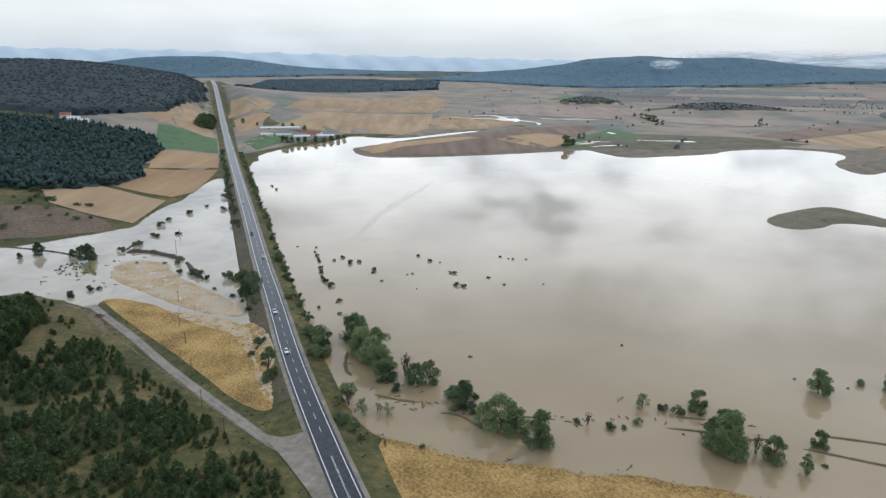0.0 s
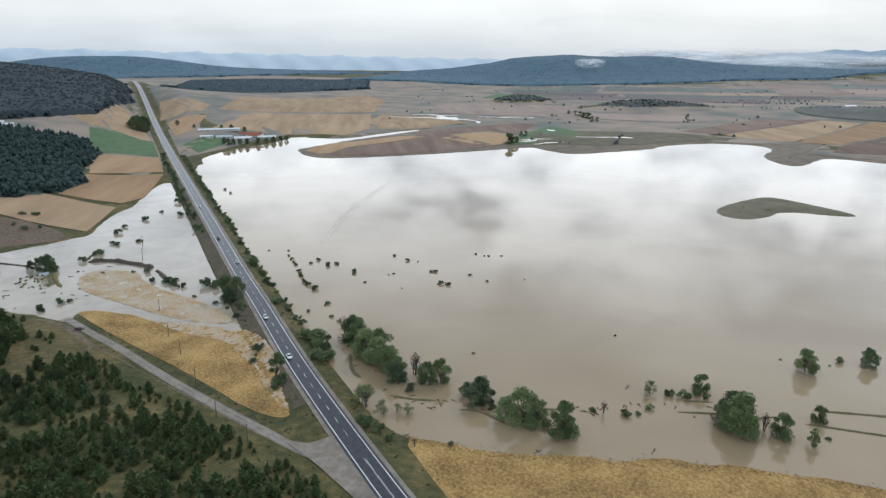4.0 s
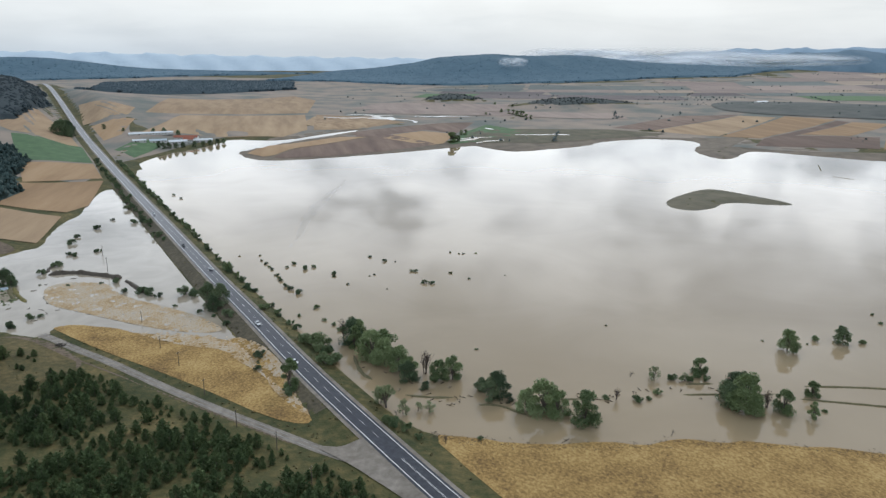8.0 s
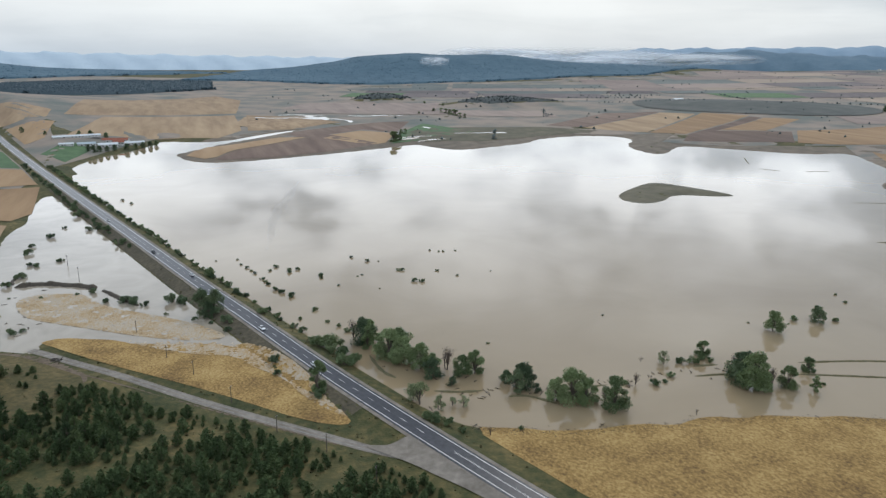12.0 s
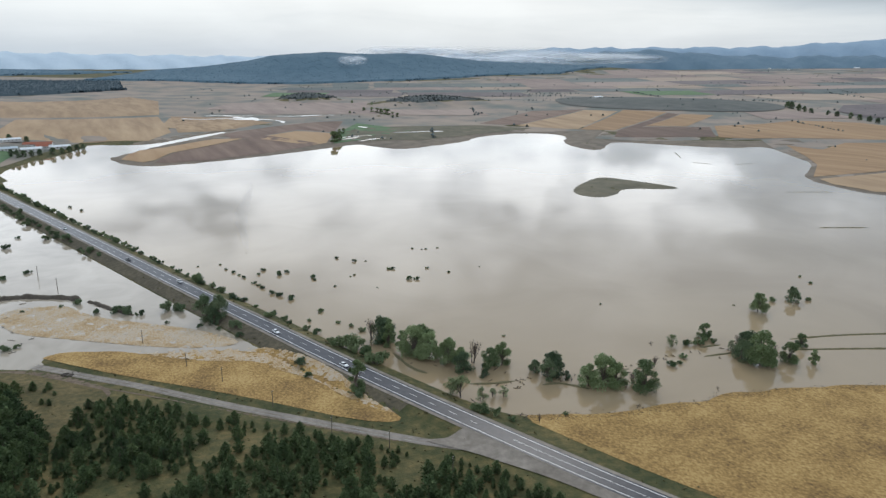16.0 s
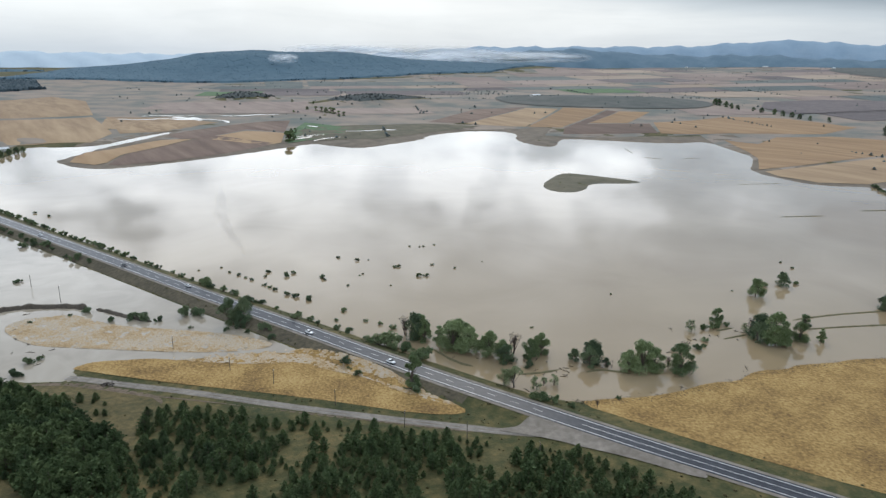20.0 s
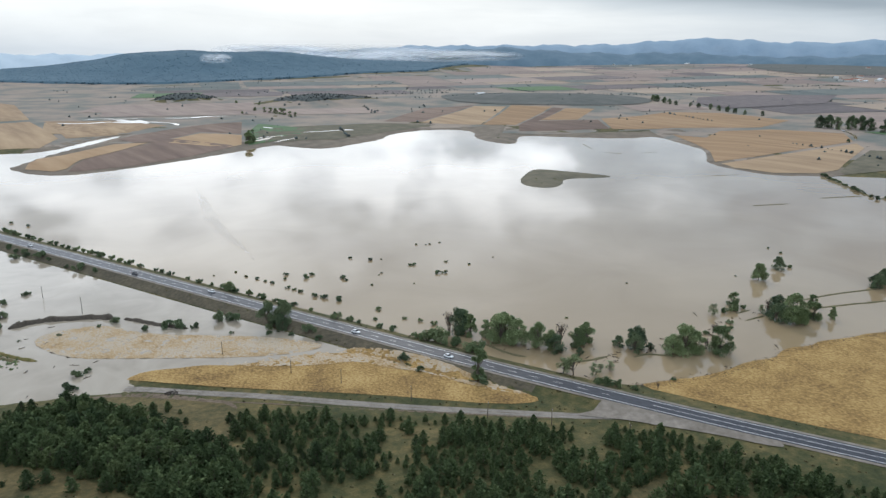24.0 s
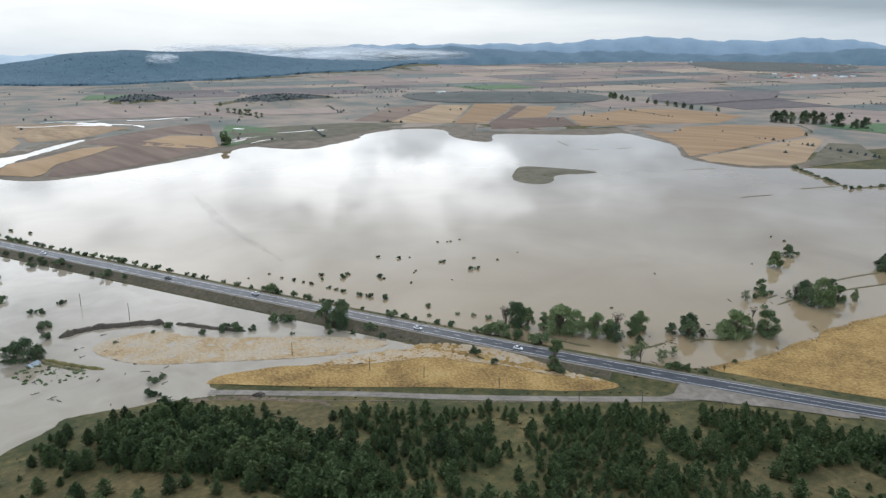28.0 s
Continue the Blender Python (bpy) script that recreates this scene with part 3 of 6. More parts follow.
def conifer_rows(rng, n, rings_at=((0.08, 0.55), (0.30, 1.0), (0.62, 0.62), (0.88, 0.24))):
    """Unit tree shapes: rings of jittered points that close in a tip."""
    shapes = []
    for _ in range(n):
        k = 6 if len(rings_at) > 3 else 5
        rings = []
        for h, r in rings_at:
            a = rng.uniform(0, 6.28)
            rings.append([(math.cos(a + 6.283 * i / k) * r * rng.uniform(0.72, 1.2), math.sin(a + 6.283 * i / k) * r * rng.uniform(0.72, 1.2), h + rng.uniform(-0.06, 0.06)) for i in range(k)])
        v = [p for r in rings for p in r] + [(0, 0, 1.0)]
        f = [(j * k + i, j * k + (i + 1) % k, (j + 1) * k + (i + 1) % k, (j + 1) * k + i) for j in range(len(rings) - 1) for i in range(k)]
        top = len(rings) - 1
        f += [(top * k + i, top * k + (i + 1) % k, len(rings) * k) for i in range(k)]
        shapes.append((np.array(v), f))
    return shapes


SHAPES = conifer_rows(random.Random(3), 8)
DOMES = conifer_rows(random.Random(4), 8, ((0.1, 1.0), (0.66, 0.66)))


def tree_mass(name, spots, low, high, wide, mat, seed, shapes=SHAPES):
    """Many small trees joined in one mesh; spots: x, y, z."""
    rng = np.random.RandomState(seed)
    at = np.array(list(spots), float)
    kinds = rng.randint(len(shapes), size=len(at))
    h = rng.uniform(low, high, len(at))
    w = h * wide * rng.uniform(0.8, 1.25, len(at))
    verts, tris, base = [], [], 0
    for k, (v, f) in enumerate(shapes):
        t = np.array([c for q in f if len(q) == 4 for c in ((q[0], q[1], q[2]), (q[0], q[2], q[3]))] + [q for q in f if len(q) == 3])
        m = kinds == k
        n = int(m.sum())
        size = np.stack([w[m], w[m], h[m]], 1)[:, None]
        verts.append((v[None] * size + at[m][:, None] - (0, 0, 0.3)).reshape(-1, 3))
        tris.append((t[None] + (np.arange(n) * len(v))[:, None, None] + base).reshape(-1, 3))
        base += n * len(v)
    me = mesh_of(name, np.vstack(verts), np.vstack(tris), mat)
    me.polygons.foreach_set("use_smooth", np.ones(len(me.polygons), bool))
    return part(name, me, None)


def wood(name, area, spacing, low, high, wide, mat, seed, label, thin=0.0, shapes=SHAPES, canopy=0.8):
    rng = np.random.RandomState(seed)
    lo, hi = area.min(0), area.max(0)
    X, Y = np.meshgrid(np.arange(lo[0], hi[0], spacing), np.arange(lo[1], hi[1], spacing))
    x = X.ravel() + rng.uniform(-0.55, 0.55, X.size) * spacing
    y = Y.ravel() + rng.uniform(-0.55, 0.55, X.size) * spacing
    keep = (signed(area, x, y) + waves(x, y, 120, seed) * spacing * 2.0 > 0) & (rng.rand(x.size) > thin)
    x, y = x[keep], y[keep]
    z = height(x, y)
    gxs, gys = np.arange(lo[0] - 30, hi[0] + 30, max(8, spacing)), np.arange(lo[1] - 30, hi[1] + 30, max(8, spacing))
    floor = grid_mesh("wood_floor", gxs, gys, lambda a, b: height(a, b) + np.where(signed(area, a, b) > 0, canopy + 0.5 * waves(a, b, 60, seed), -3.0))
    tagged(part("wood_floor", floor, mat), "closed dark canopy of the wood", "woodland", kind="structure")
    ob = tree_mass(name, zip(x, y, z), low, high, wide, mat, seed, shapes)
    return tagged(ob, label, "woodland", kind="stuff")


M_PINEWOOD = material("pine_wood_crowns", [(0.3, (0.029, 0.052, 0.050)), (0.5, (0.039, 0.066, 0.062)), (0.75, (0.055, 0.085, 0.077))], 0.15, 6, 0.95, 0, None, 0.02, 0.5)
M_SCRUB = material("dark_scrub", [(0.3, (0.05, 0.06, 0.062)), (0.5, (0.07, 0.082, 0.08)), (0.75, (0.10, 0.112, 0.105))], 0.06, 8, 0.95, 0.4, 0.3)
wood("pine_wood", WOOD_LOW, 5.2, 7, 11, 0.42, M_PINEWOOD, 21, "dense dark pine wood on the low slope", canopy=3.4)
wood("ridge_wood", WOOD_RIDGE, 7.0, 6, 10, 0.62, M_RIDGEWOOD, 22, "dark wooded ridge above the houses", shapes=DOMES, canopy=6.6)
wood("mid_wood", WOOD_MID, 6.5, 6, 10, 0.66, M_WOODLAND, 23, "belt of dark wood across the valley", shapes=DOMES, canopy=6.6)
wood("hill_wood", WOOD_MAIN, 8.0, 5, 8.5, 0.85, M_FARWOOD, 24, "long wooded hill beyond the plain, tinted blue with haze", shapes=DOMES, canopy=6.2)
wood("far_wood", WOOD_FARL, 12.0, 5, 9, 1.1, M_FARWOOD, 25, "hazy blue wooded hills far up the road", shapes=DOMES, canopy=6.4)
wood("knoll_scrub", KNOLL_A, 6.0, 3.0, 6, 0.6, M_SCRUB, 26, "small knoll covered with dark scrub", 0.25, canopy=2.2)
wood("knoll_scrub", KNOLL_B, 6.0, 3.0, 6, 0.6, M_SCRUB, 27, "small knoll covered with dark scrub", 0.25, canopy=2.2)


def ridge(name, dist, az0, az1, base, profile, mat, label, seed, deep=500):
    """A range along an arc about the valley's head; profile: azimuth (clockwise from +y) and crest height."""
    n, m = 220, 7
    az = np.linspace(az0, az1, n)
    crest = np.interp(az, [p[0] for p in profile], [p[1] for p in profile])
    rng = np.random.RandomState(seed)
    fine = sum(np.sin(az * k + rng.rand() * 6.28) * a for k, a in ((1.7, 5), (4.1, 3), (9.3, 1.6), (19.0, 1.0), (41.0, 0.7)))
    crest = crest + fine
    verts, faces = [], []
    for j in range(m):
        f = j / (m - 1)
        rise = math.sin(f * math.pi / 2)
        for a, c in zip(az, crest):
            d = dist + deep * (f - 1) + 30 * math.sin(a * 2.3 + j)
            verts.append((-150 + math.sin(radians(a)) * d, 50 + math.cos(radians(a)) * d, base + (c - base) * rise))
    for j in range(m - 1):
        faces += [(j * n + i, j * n + i + 1, (j + 1) * n + i + 1, (j + 1) * n + i) for i in range(n - 1)]
    me = bpy.data.meshes.new(name)
    me.from_pydata(verts, [], faces)
    me.polygons.foreach_set("use_smooth", np.ones(len(faces), bool))
    return tagged(part(name, me, mat), label, "hills", kind="structure")


# The ranges' pale and blue tones are haze put into their colour.
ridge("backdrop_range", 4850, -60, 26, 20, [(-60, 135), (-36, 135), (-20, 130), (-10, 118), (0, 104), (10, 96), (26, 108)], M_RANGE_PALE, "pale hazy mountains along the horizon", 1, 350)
ridge("backdrop_range", 4850, 26, 115, 20, [(26, 108), (31, 135), (36, 168), (42, 174), (47, 180), (52, 186), (57, 220), (60, 230), (63, 208), (67, 203), (71, 222), (74, 195), (78, 145), (90, 165), (115, 160)], M_RANGE, "mountains along the horizon, tinted blue with haze", 1, 350)
ridge("backdrop_hills", 4450, 24, 115, 40, [(24, 60), (32, 95), (37, 122), (41, 150), (44, 160), (48, 138), (53, 128), (57, 140), (62, 120), (68, 122), (73, 150), (77, 172), (82, 150), (90, 165), (115, 150)], M_RANGE_NEAR, "wooded hills on the horizon, tinted blue-grey with haze", 2, 350)


# ---- road furniture, track and fields ----
from mathutils.geometry import delaunay_2d_cdt

M_RUT = material("pale_rut", [(0.3, (0.15, 0.14, 0.13)), (0.7, (0.32, 0.30, 0.28))], 0.5, 10, 0.95)
M_FALLOW = M_OLIVE
M_MUD = material("trampled_mud", [(0.3, (0.085, 0.062, 0.042)), (0.5, (0.125, 0.092, 0.064)), (0.72, (0.18, 0.138, 0.10))], 0.5, 10, 0.9, 0.1, 2.0, 0.05, 0.4)
M_PLAIN = material("dry_plain", [(0.3, (0.120, 0.135, 0.120)), (0.42, (0.165, 0.162, 0.140)), (0.54, (0.24, 0.198, 0.162)), (0.8, (0.31, 0.25, 0.198))], 0.012, 9, 0.95, 0.3, 0.2, 0.003, 0.5)
for side in (-3.35, 3.35):
    line = ribbon("edge_line", ROAD, side - 0.13, side + 0.13, 0.012, M_LINE)
    line.parent = road
for side in (-1, 1):
    sh = ribbon("shoulder", ROAD, min(side * 4.4, side * 5.9), max(side * 4.4, side * 5.9), -0.05, M_GRAVEL)
    sh.parent = road
seg = np.hypot(*(np.diff(ROAD[:, :2], axis=0).T))
ROAD_S = np.concatenate([[0], np.cumsum(seg)])


def on_road(s, off=0.0):
    """Place, heading and height at s metres along the road."""
    p = [np.interp(s, ROAD_S, ROAD[:, i]) for i in range(3)]
    q = [np.interp(s + 2, ROAD_S, ROAD[:, i]) for i in range(3)]
    a = math.atan2(q[1] - p[1], q[0] - p[0])
    return p[0] + math.sin(a) * off, p[1] - math.cos(a) * off, p[2], a


def box(bm, sx, sy, sz, at=(0, 0, 0), turn=0.0, bevel=0.0):
    made = bmesh.ops.create_cube(bm, size=1.0)["verts"]
    bmesh.ops.scale(bm, vec=(sx, sy, sz), verts=made)
    if bevel:
        edges = list({e for v in made for e in v.link_edges})
        made = bmesh.ops.bevel(bm, geom=edges, offset=bevel, segments=1, affect="EDGES")["verts"]
    bmesh.ops.rotate(bm, matrix=Matrix.Rotation(turn, 3, "Z"), verts=made)
    bmesh.ops.translate(bm, vec=at, verts=made)
    return made


bm = bmesh.new()
box(bm, 4.0, 0.13, 0.01)
dash_mesh = bpy.data.meshes.new("dash")
bm.to_mesh(dash_mesh)
bm.free()
dash_mesh.materials.append(M_LINE)
s0 = float(np.interp(216, ROAD[:, 1], ROAD_S))
for i in range(150):
    x, y, z, a = on_road(s0 + 10.0 * i)
    d = new("dash", dash_mesh)
    d.matrix_basis = Matrix.Translation((x, y, z + 0.012)) @ Matrix.Rotation(a, 4, "Z")
    d.parent = road
sub = ROAD[(ROAD[:, 1] < 214) & (ROAD[:, 1] > -50)]
for off in (-0.18, 0.18):
    ribbon("centre_line", sub, off - 0.05, off + 0.05, 0.012, M_LINE).parent = road


def drape(name, poly, mat, lift, spacing, label="", category="", group="", kind="", rough=0.0):
    """A sheet over the ground inside a polygon."""
    poly = np.array(poly, float)
    edge = []
    for a, b in zip(poly, np.roll(poly, -1, 0)):
        n = max(1, int(np.hypot(*(b - a)) / spacing))
        edge.extend(a + (b - a) * k / n for k in range(n))
    edge = np.array(edge)
    lo, hi = poly.min(0), poly.max(0)
    X, Y = np.meshgrid(np.arange(lo[0], hi[0], spacing), np.arange(lo[1], hi[1], spacing))
    X[1::2] += spacing / 2
    x, y = X.ravel(), Y.ravel()
    keep = signed(poly, x, y) > spacing * 0.35
    pts = [Vector(q) for q in edge] + [Vector(q) for q in zip(x[keep], y[keep])]
    n = len(edge)
    res = delaunay_2d_cdt(pts, [(i, (i + 1) % n) for i in range(n)], [], 1, 1e-5)
    v = np.array([tuple(q) for q in res[0]])
    cen = np.array([v[list(f)].mean(0) for f in res[2]])
    ok = signed(poly, cen[:, 0], cen[:, 1]) > 0
    z = height(v[:, 0], v[:, 1]) + lift
    if rough:
        z += rough * (waves(v[:, 0], v[:, 1], 9, 77, 3) + waves(v[:, 0], v[:, 1], 2.6, 78, 2))
    me = bpy.data.meshes.new(name)
    me.from_pydata(np.column_stack([v, z]).tolist(), [], [tuple(f) for f, k in zip(res[2], ok) if k])
    me.polygons.foreach_set("use_smooth", np.ones(len(me.polygons), bool))
    ob = part(name, me, mat)
    return tagged(ob, label, category, group, kind)


track = ribbon("track", TRACK, -2.1, 2.1, 0.10, M_GRAVEL, True, 3.0)
tagged(track, "pale grey gravel track leaving the highway", "track", kind="structure")
for off in (-0.9, 0.9):
    ribbon("wheel_rut", TRACK, off - 0.22, off + 0.22, 0.12, M_RUT, True, 3.0).parent = track
APRON = smooth([(-68, 216), (-60, 212), (-54, 214), (-50, 214), (-43.3, 196), (-34.3, 172), (-27.3, 156), (-31, 155), (-41, 178), (-55, 199)], 2)
drape("gravel_apron", APRON, M_GRAVEL, 0.30, 3.0, "wide gravel junction where the track meets the highway", "gravel", kind="structure")
path2 = smooth([(-180, 330, 0), (-160, 309, 0), (-130, 280, 0), (-112, 262, 0), (-90, 240, 0), (-72, 222, 0)], 2, False)
path2[:, :2] += (-2.6, -3.0)
fp = ribbon("foot_path", path2, -0.45, 0.45, 0.08, M_MUD, True, 3.0)
tagged(fp, "narrow pale earth path worn beside the track", "path", kind="structure")

drape("stubble_field", STUB_B, M_STUBBLE, 0.10, 4.0, "triangular field of golden cut stubble beside the track", "field")
drape("stubble_field", smooth([(-28, 219), (-10, 213), (10, 206), (32, 201), (64, 197), (95, 187), (126, 176), (146, 165), (220, 118), (190, 0), (80, -20), (52, 30), (24, 90), (-2, 145), (-16, 180)], 1), M_STUBBLE, 0.10, 5.0, "broad golden stubble field sloping to the flood's edge", "field")
drape("flooded_stubble", STUB_A, M_FLOODSTUB, 0.46, 1.5, "pale stubble field half drowned in muddy water", "field", rough=0.14)
drape("flooded_stubble", smooth([(-150, 342), (-136, 337), (-99, 322), (-86.5, 306.5), (-76, 280), (-72.5, 256), (-66.5, 236), (-71, 241), (-80, 258), (-84, 276), (-96, 292), (-101, 305), (-118, 312), (-137, 327)], 1), M_FLOODSTUB, 0.17, 1.2, "muddy flooded fringe of the golden stubble", "field", rough=0.26)
M_SLOPE = material("embankment_earth", [(0.3, (0.052, 0.045, 0.030)), (0.5, (0.082, 0.070, 0.046)), (0.75, (0.13, 0.108, 0.070))], 0.5, 10, 0.95, 0.15, 2.0, 0.05, 0.5)
sub = ROAD[(ROAD[:, 1] > 236) & (ROAD[:, 1] < 760)]
for k in range(4):
    tagged(ribbon("embankment", sub, -7.3 - 2.0 * k, -5.3 - 2.0 * k, 0.07, M_SLOPE, True, 4.0), "bare brown earth slope of the highway embankment", "embankment", kind="structure")
drape("island", smooth([(256, 540), (268, 570), (330, 612), (348, 612), (357, 592), (378, 536), (366, 525), (320, 554), (296, 532), (270, 523)], 2), M_FALLOW, 0.05, 5.0, "low fallow hump of land above the lake", "island")

G_, T_, P_, O_, N_ = (M_GOLD, "pale golden cut wheat field"), (M_TAN, "tan harvested grain field"), (M_PLOUGH, "brown freshly ploughed field"), (M_FALLOW, "grey-olive fallow field"), (M_GREEN, "bright green growing crop field")
FIELDS = [
    (G_, [(-105, 996), (-89, 1030), (-61, 1036), (17, 1098), (55, 1076), (7, 1025), (-56, 968), (-70, 942), (-82, 918), (-96, 912), (-117, 949)]),
    (P_, [(-72, 930), (-49, 970), (49, 1061), (91, 1114), (106, 1074), (150, 995), (61, 937), (-19, 904), (-74, 898), (-84, 903)]),
    (G_, [(84, 1088), (156, 1149), (199, 1089), (158, 1000), (131, 988), (78, 1056)]),
    (P_, [(40, 1165), (75, 1205), (207, 1263), (240, 1270), (277, 1262), (204, 1102), (164, 1167), (84, 1094), (57, 1079), (42, 1098)]),
    (T_, [(-40, 1262), (28, 1235), (68, 1237), (115, 1311), (9, 1413), (-8, 1408)]),
    (G_, [(611, 990), (881, 1190), (932, 1113), (644, 942)]),
    (G_, [(735, 966), (932, 1075), (979, 1033), (796, 928)]),
    (G_, [(848, 913), (936, 897), (1051, 901), (1123, 821), (1089, 665), (949, 650), (896, 694), (797, 757), (734, 801)]),
    (G_, [(770, 708), (765, 646), (852, 671), (930, 626), (960, 520), (870, 472), (640, 493), (560, 514), (649, 572), (700, 625)]),
    (T_, [(553, 502), (631, 484), (850, 460), (808, 434), (611, 390), (573, 397), (536, 430), (537, 475)]),
    (O_, [(603, 385), (794, 422), (816, 388), (697, 333), (590, 374)]),
    (P_, [(492, 1132), (712, 1286), (823, 1249), (541, 1087)]),
    (T_, [(541, 1082), (815, 1238), (859, 1182), (608, 994)]),
    (P_, [(648, 938), (923, 1102), (930, 1078), (719, 957), (783, 926), (828, 905), (730, 803), (597, 887)]),
    (O_, [(298, 1146), (474, 1116), (549, 1048), (420, 1017), (297, 970), (227, 995), (181, 1021), (232, 1117)]),
    (N_, [(-411, 1005), (-332, 1015), (-286, 873), (-357, 852)]),
    (G_, [(-352, 842), (-284, 865), (-254, 772), (-316, 734)]),
    (G_, [(-320, 728), (-250, 758), (-238, 645), (-247, 614), (-306, 624)]),
    (T_, [(-347, 614), (-307, 616), (-247, 600), (-241, 518), (-317, 543), (-344, 581)]),
    (T_, [(-274, 1091), (-246, 1336), (-24, 1441), (-29, 1210), (-71, 1120), (-122, 1133), (-212, 1128)]),
    (T_, [(-304, 1333), (-314, 1699), (-34, 2015), (19, 1845), (-18, 1475)]),
    (T_, [(-455, 1509), (-330, 1392), (-323, 1285), (-390, 1265)]),
    (G_, [(-372, 1240), (-305, 1245), (-298, 1098), (-318, 1076)]),
    (T_, [(-19, 1208), (-2, 1444), (96, 1404), (155, 1289), (53, 1228)]),
    (N_, [(-285, 979), (-251, 925), (-232, 1011), (-246, 1050), (-268, 1037)]),
    (T_, [(-560, 1210), (-468, 1300), (-394, 1184), (-334, 1010), (-416, 1020), (-510, 1120)]),
    (N_, [(166, 994), (222, 1117), (285, 1213), (306, 1160), (331, 1079), (212, 1012)]),
]
for (mat, label), poly in FIELDS:
    drape("field", poly, mat, 0.45, 14.0, label, "field", "fields round the lake")

drape("plain", [(560, 470), (1000, 250), (2000, 100), (4300, 300), (4300, 3000), (2000, 2600), (1300, 2500), (-20, 2640), (-300, 2000), (-380, 1500), (-290, 1110), (-120, 1140), (-60, 1110), (50, 1240), (80, 1230), (-20, 1100), (200, 1010), (480, 1040), (640, 960), (560, 890), (640, 820), (780, 760)], M_PLAIN, 0.18, 40.0, "dry brown and olive valley plain", "ground", kind="structure")

drape("plain", [(-640, 2000), (-300, 2020), (-20, 2650), (300, 2560), (0, 3000), (-500, 3300), (-1500, 3000), (-1300, 2100)], M_PLAIN, 0.25, 40.0, "dry brown and olive valley plain", "ground", kind="structure")
M_SHORE = material("silted_shore", [(0.3, (0.105, 0.088, 0.066)), (0.5, (0.15, 0.122, 0.092)), (0.75, (0.215, 0.172, 0.125))], 0.06, 9, 0.9, 0.1, 0.8, 0.008, 0.5)
drape("shore", [(500, 400), (500, 560), (620, 620), (640, 700), (600, 760), (470, 740), (440, 880), (500, 960), (380, 920), (240, 870), (190, 940), (60, 890), (-90, 850), (-160, 960), (-120, 1040), (-90, 1110), (60, 1260), (200, 1130), (420, 1040), (520, 1080), (640, 990), (600, 880), (680, 800), (820, 730), (720, 560), (620, 440), (640, 360)], M_SHORE, 0.12, 8.0, "silted brown strip along the lake's far shore", "shore", kind="structure")
for side in ([(-330, 760), (-265, 745), (-262, 800), (-292, 899), (-370, 1133), (-440, 1343), (-532, 1617), (-622, 1880), (-640, 1850), (-585, 1734), (-500, 1470), (-455, 1230), (-440, 1101), (-480, 1025), (-529, 965), (-460, 945), (-400, 920), (-350, 850)],
             [(-262, 880), (-338, 1120), (-408, 1343), (-500, 1617), (-590, 1880), (-300, 2020), (-380, 1500), (-290, 1110), (-150, 1150), (-200, 1040), (-236, 950)]):
    drape("plain", side, M_PLAIN, 0.22, 9.0, "dry tan grassland beside the far highway", "ground", kind="structure")
drape("bare_slope", smooth([(-345, 520), (-300, 540), (-262, 520), (-246, 500), (-262, 488), (-300, 462), (-400, 440), (-420, 500)], 2), M_MUD, 0.12, 6.0, "reddish bare earth slope above the meadow flood", "ground", kind="structure")
drape("mud_flat", smooth([(-206, 344), (-186, 338), (-164, 312), (-158, 298), (-166, 294), (-184, 314), (-200, 330)], 2), M_MUD, 0.06, 3.0, "trampled muddy ground beside the end of the track", "ground", kind="structure")

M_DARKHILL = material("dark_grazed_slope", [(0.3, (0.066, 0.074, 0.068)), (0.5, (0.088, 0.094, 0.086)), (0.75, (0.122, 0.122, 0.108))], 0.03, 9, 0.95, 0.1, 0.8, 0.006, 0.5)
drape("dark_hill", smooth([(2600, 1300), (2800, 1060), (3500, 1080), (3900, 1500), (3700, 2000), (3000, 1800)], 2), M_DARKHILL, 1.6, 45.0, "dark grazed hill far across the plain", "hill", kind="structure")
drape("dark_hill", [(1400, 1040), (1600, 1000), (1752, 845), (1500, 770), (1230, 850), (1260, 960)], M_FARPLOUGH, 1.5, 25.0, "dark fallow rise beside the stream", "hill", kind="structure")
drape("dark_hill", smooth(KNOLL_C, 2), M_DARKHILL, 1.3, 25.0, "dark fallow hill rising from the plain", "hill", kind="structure")

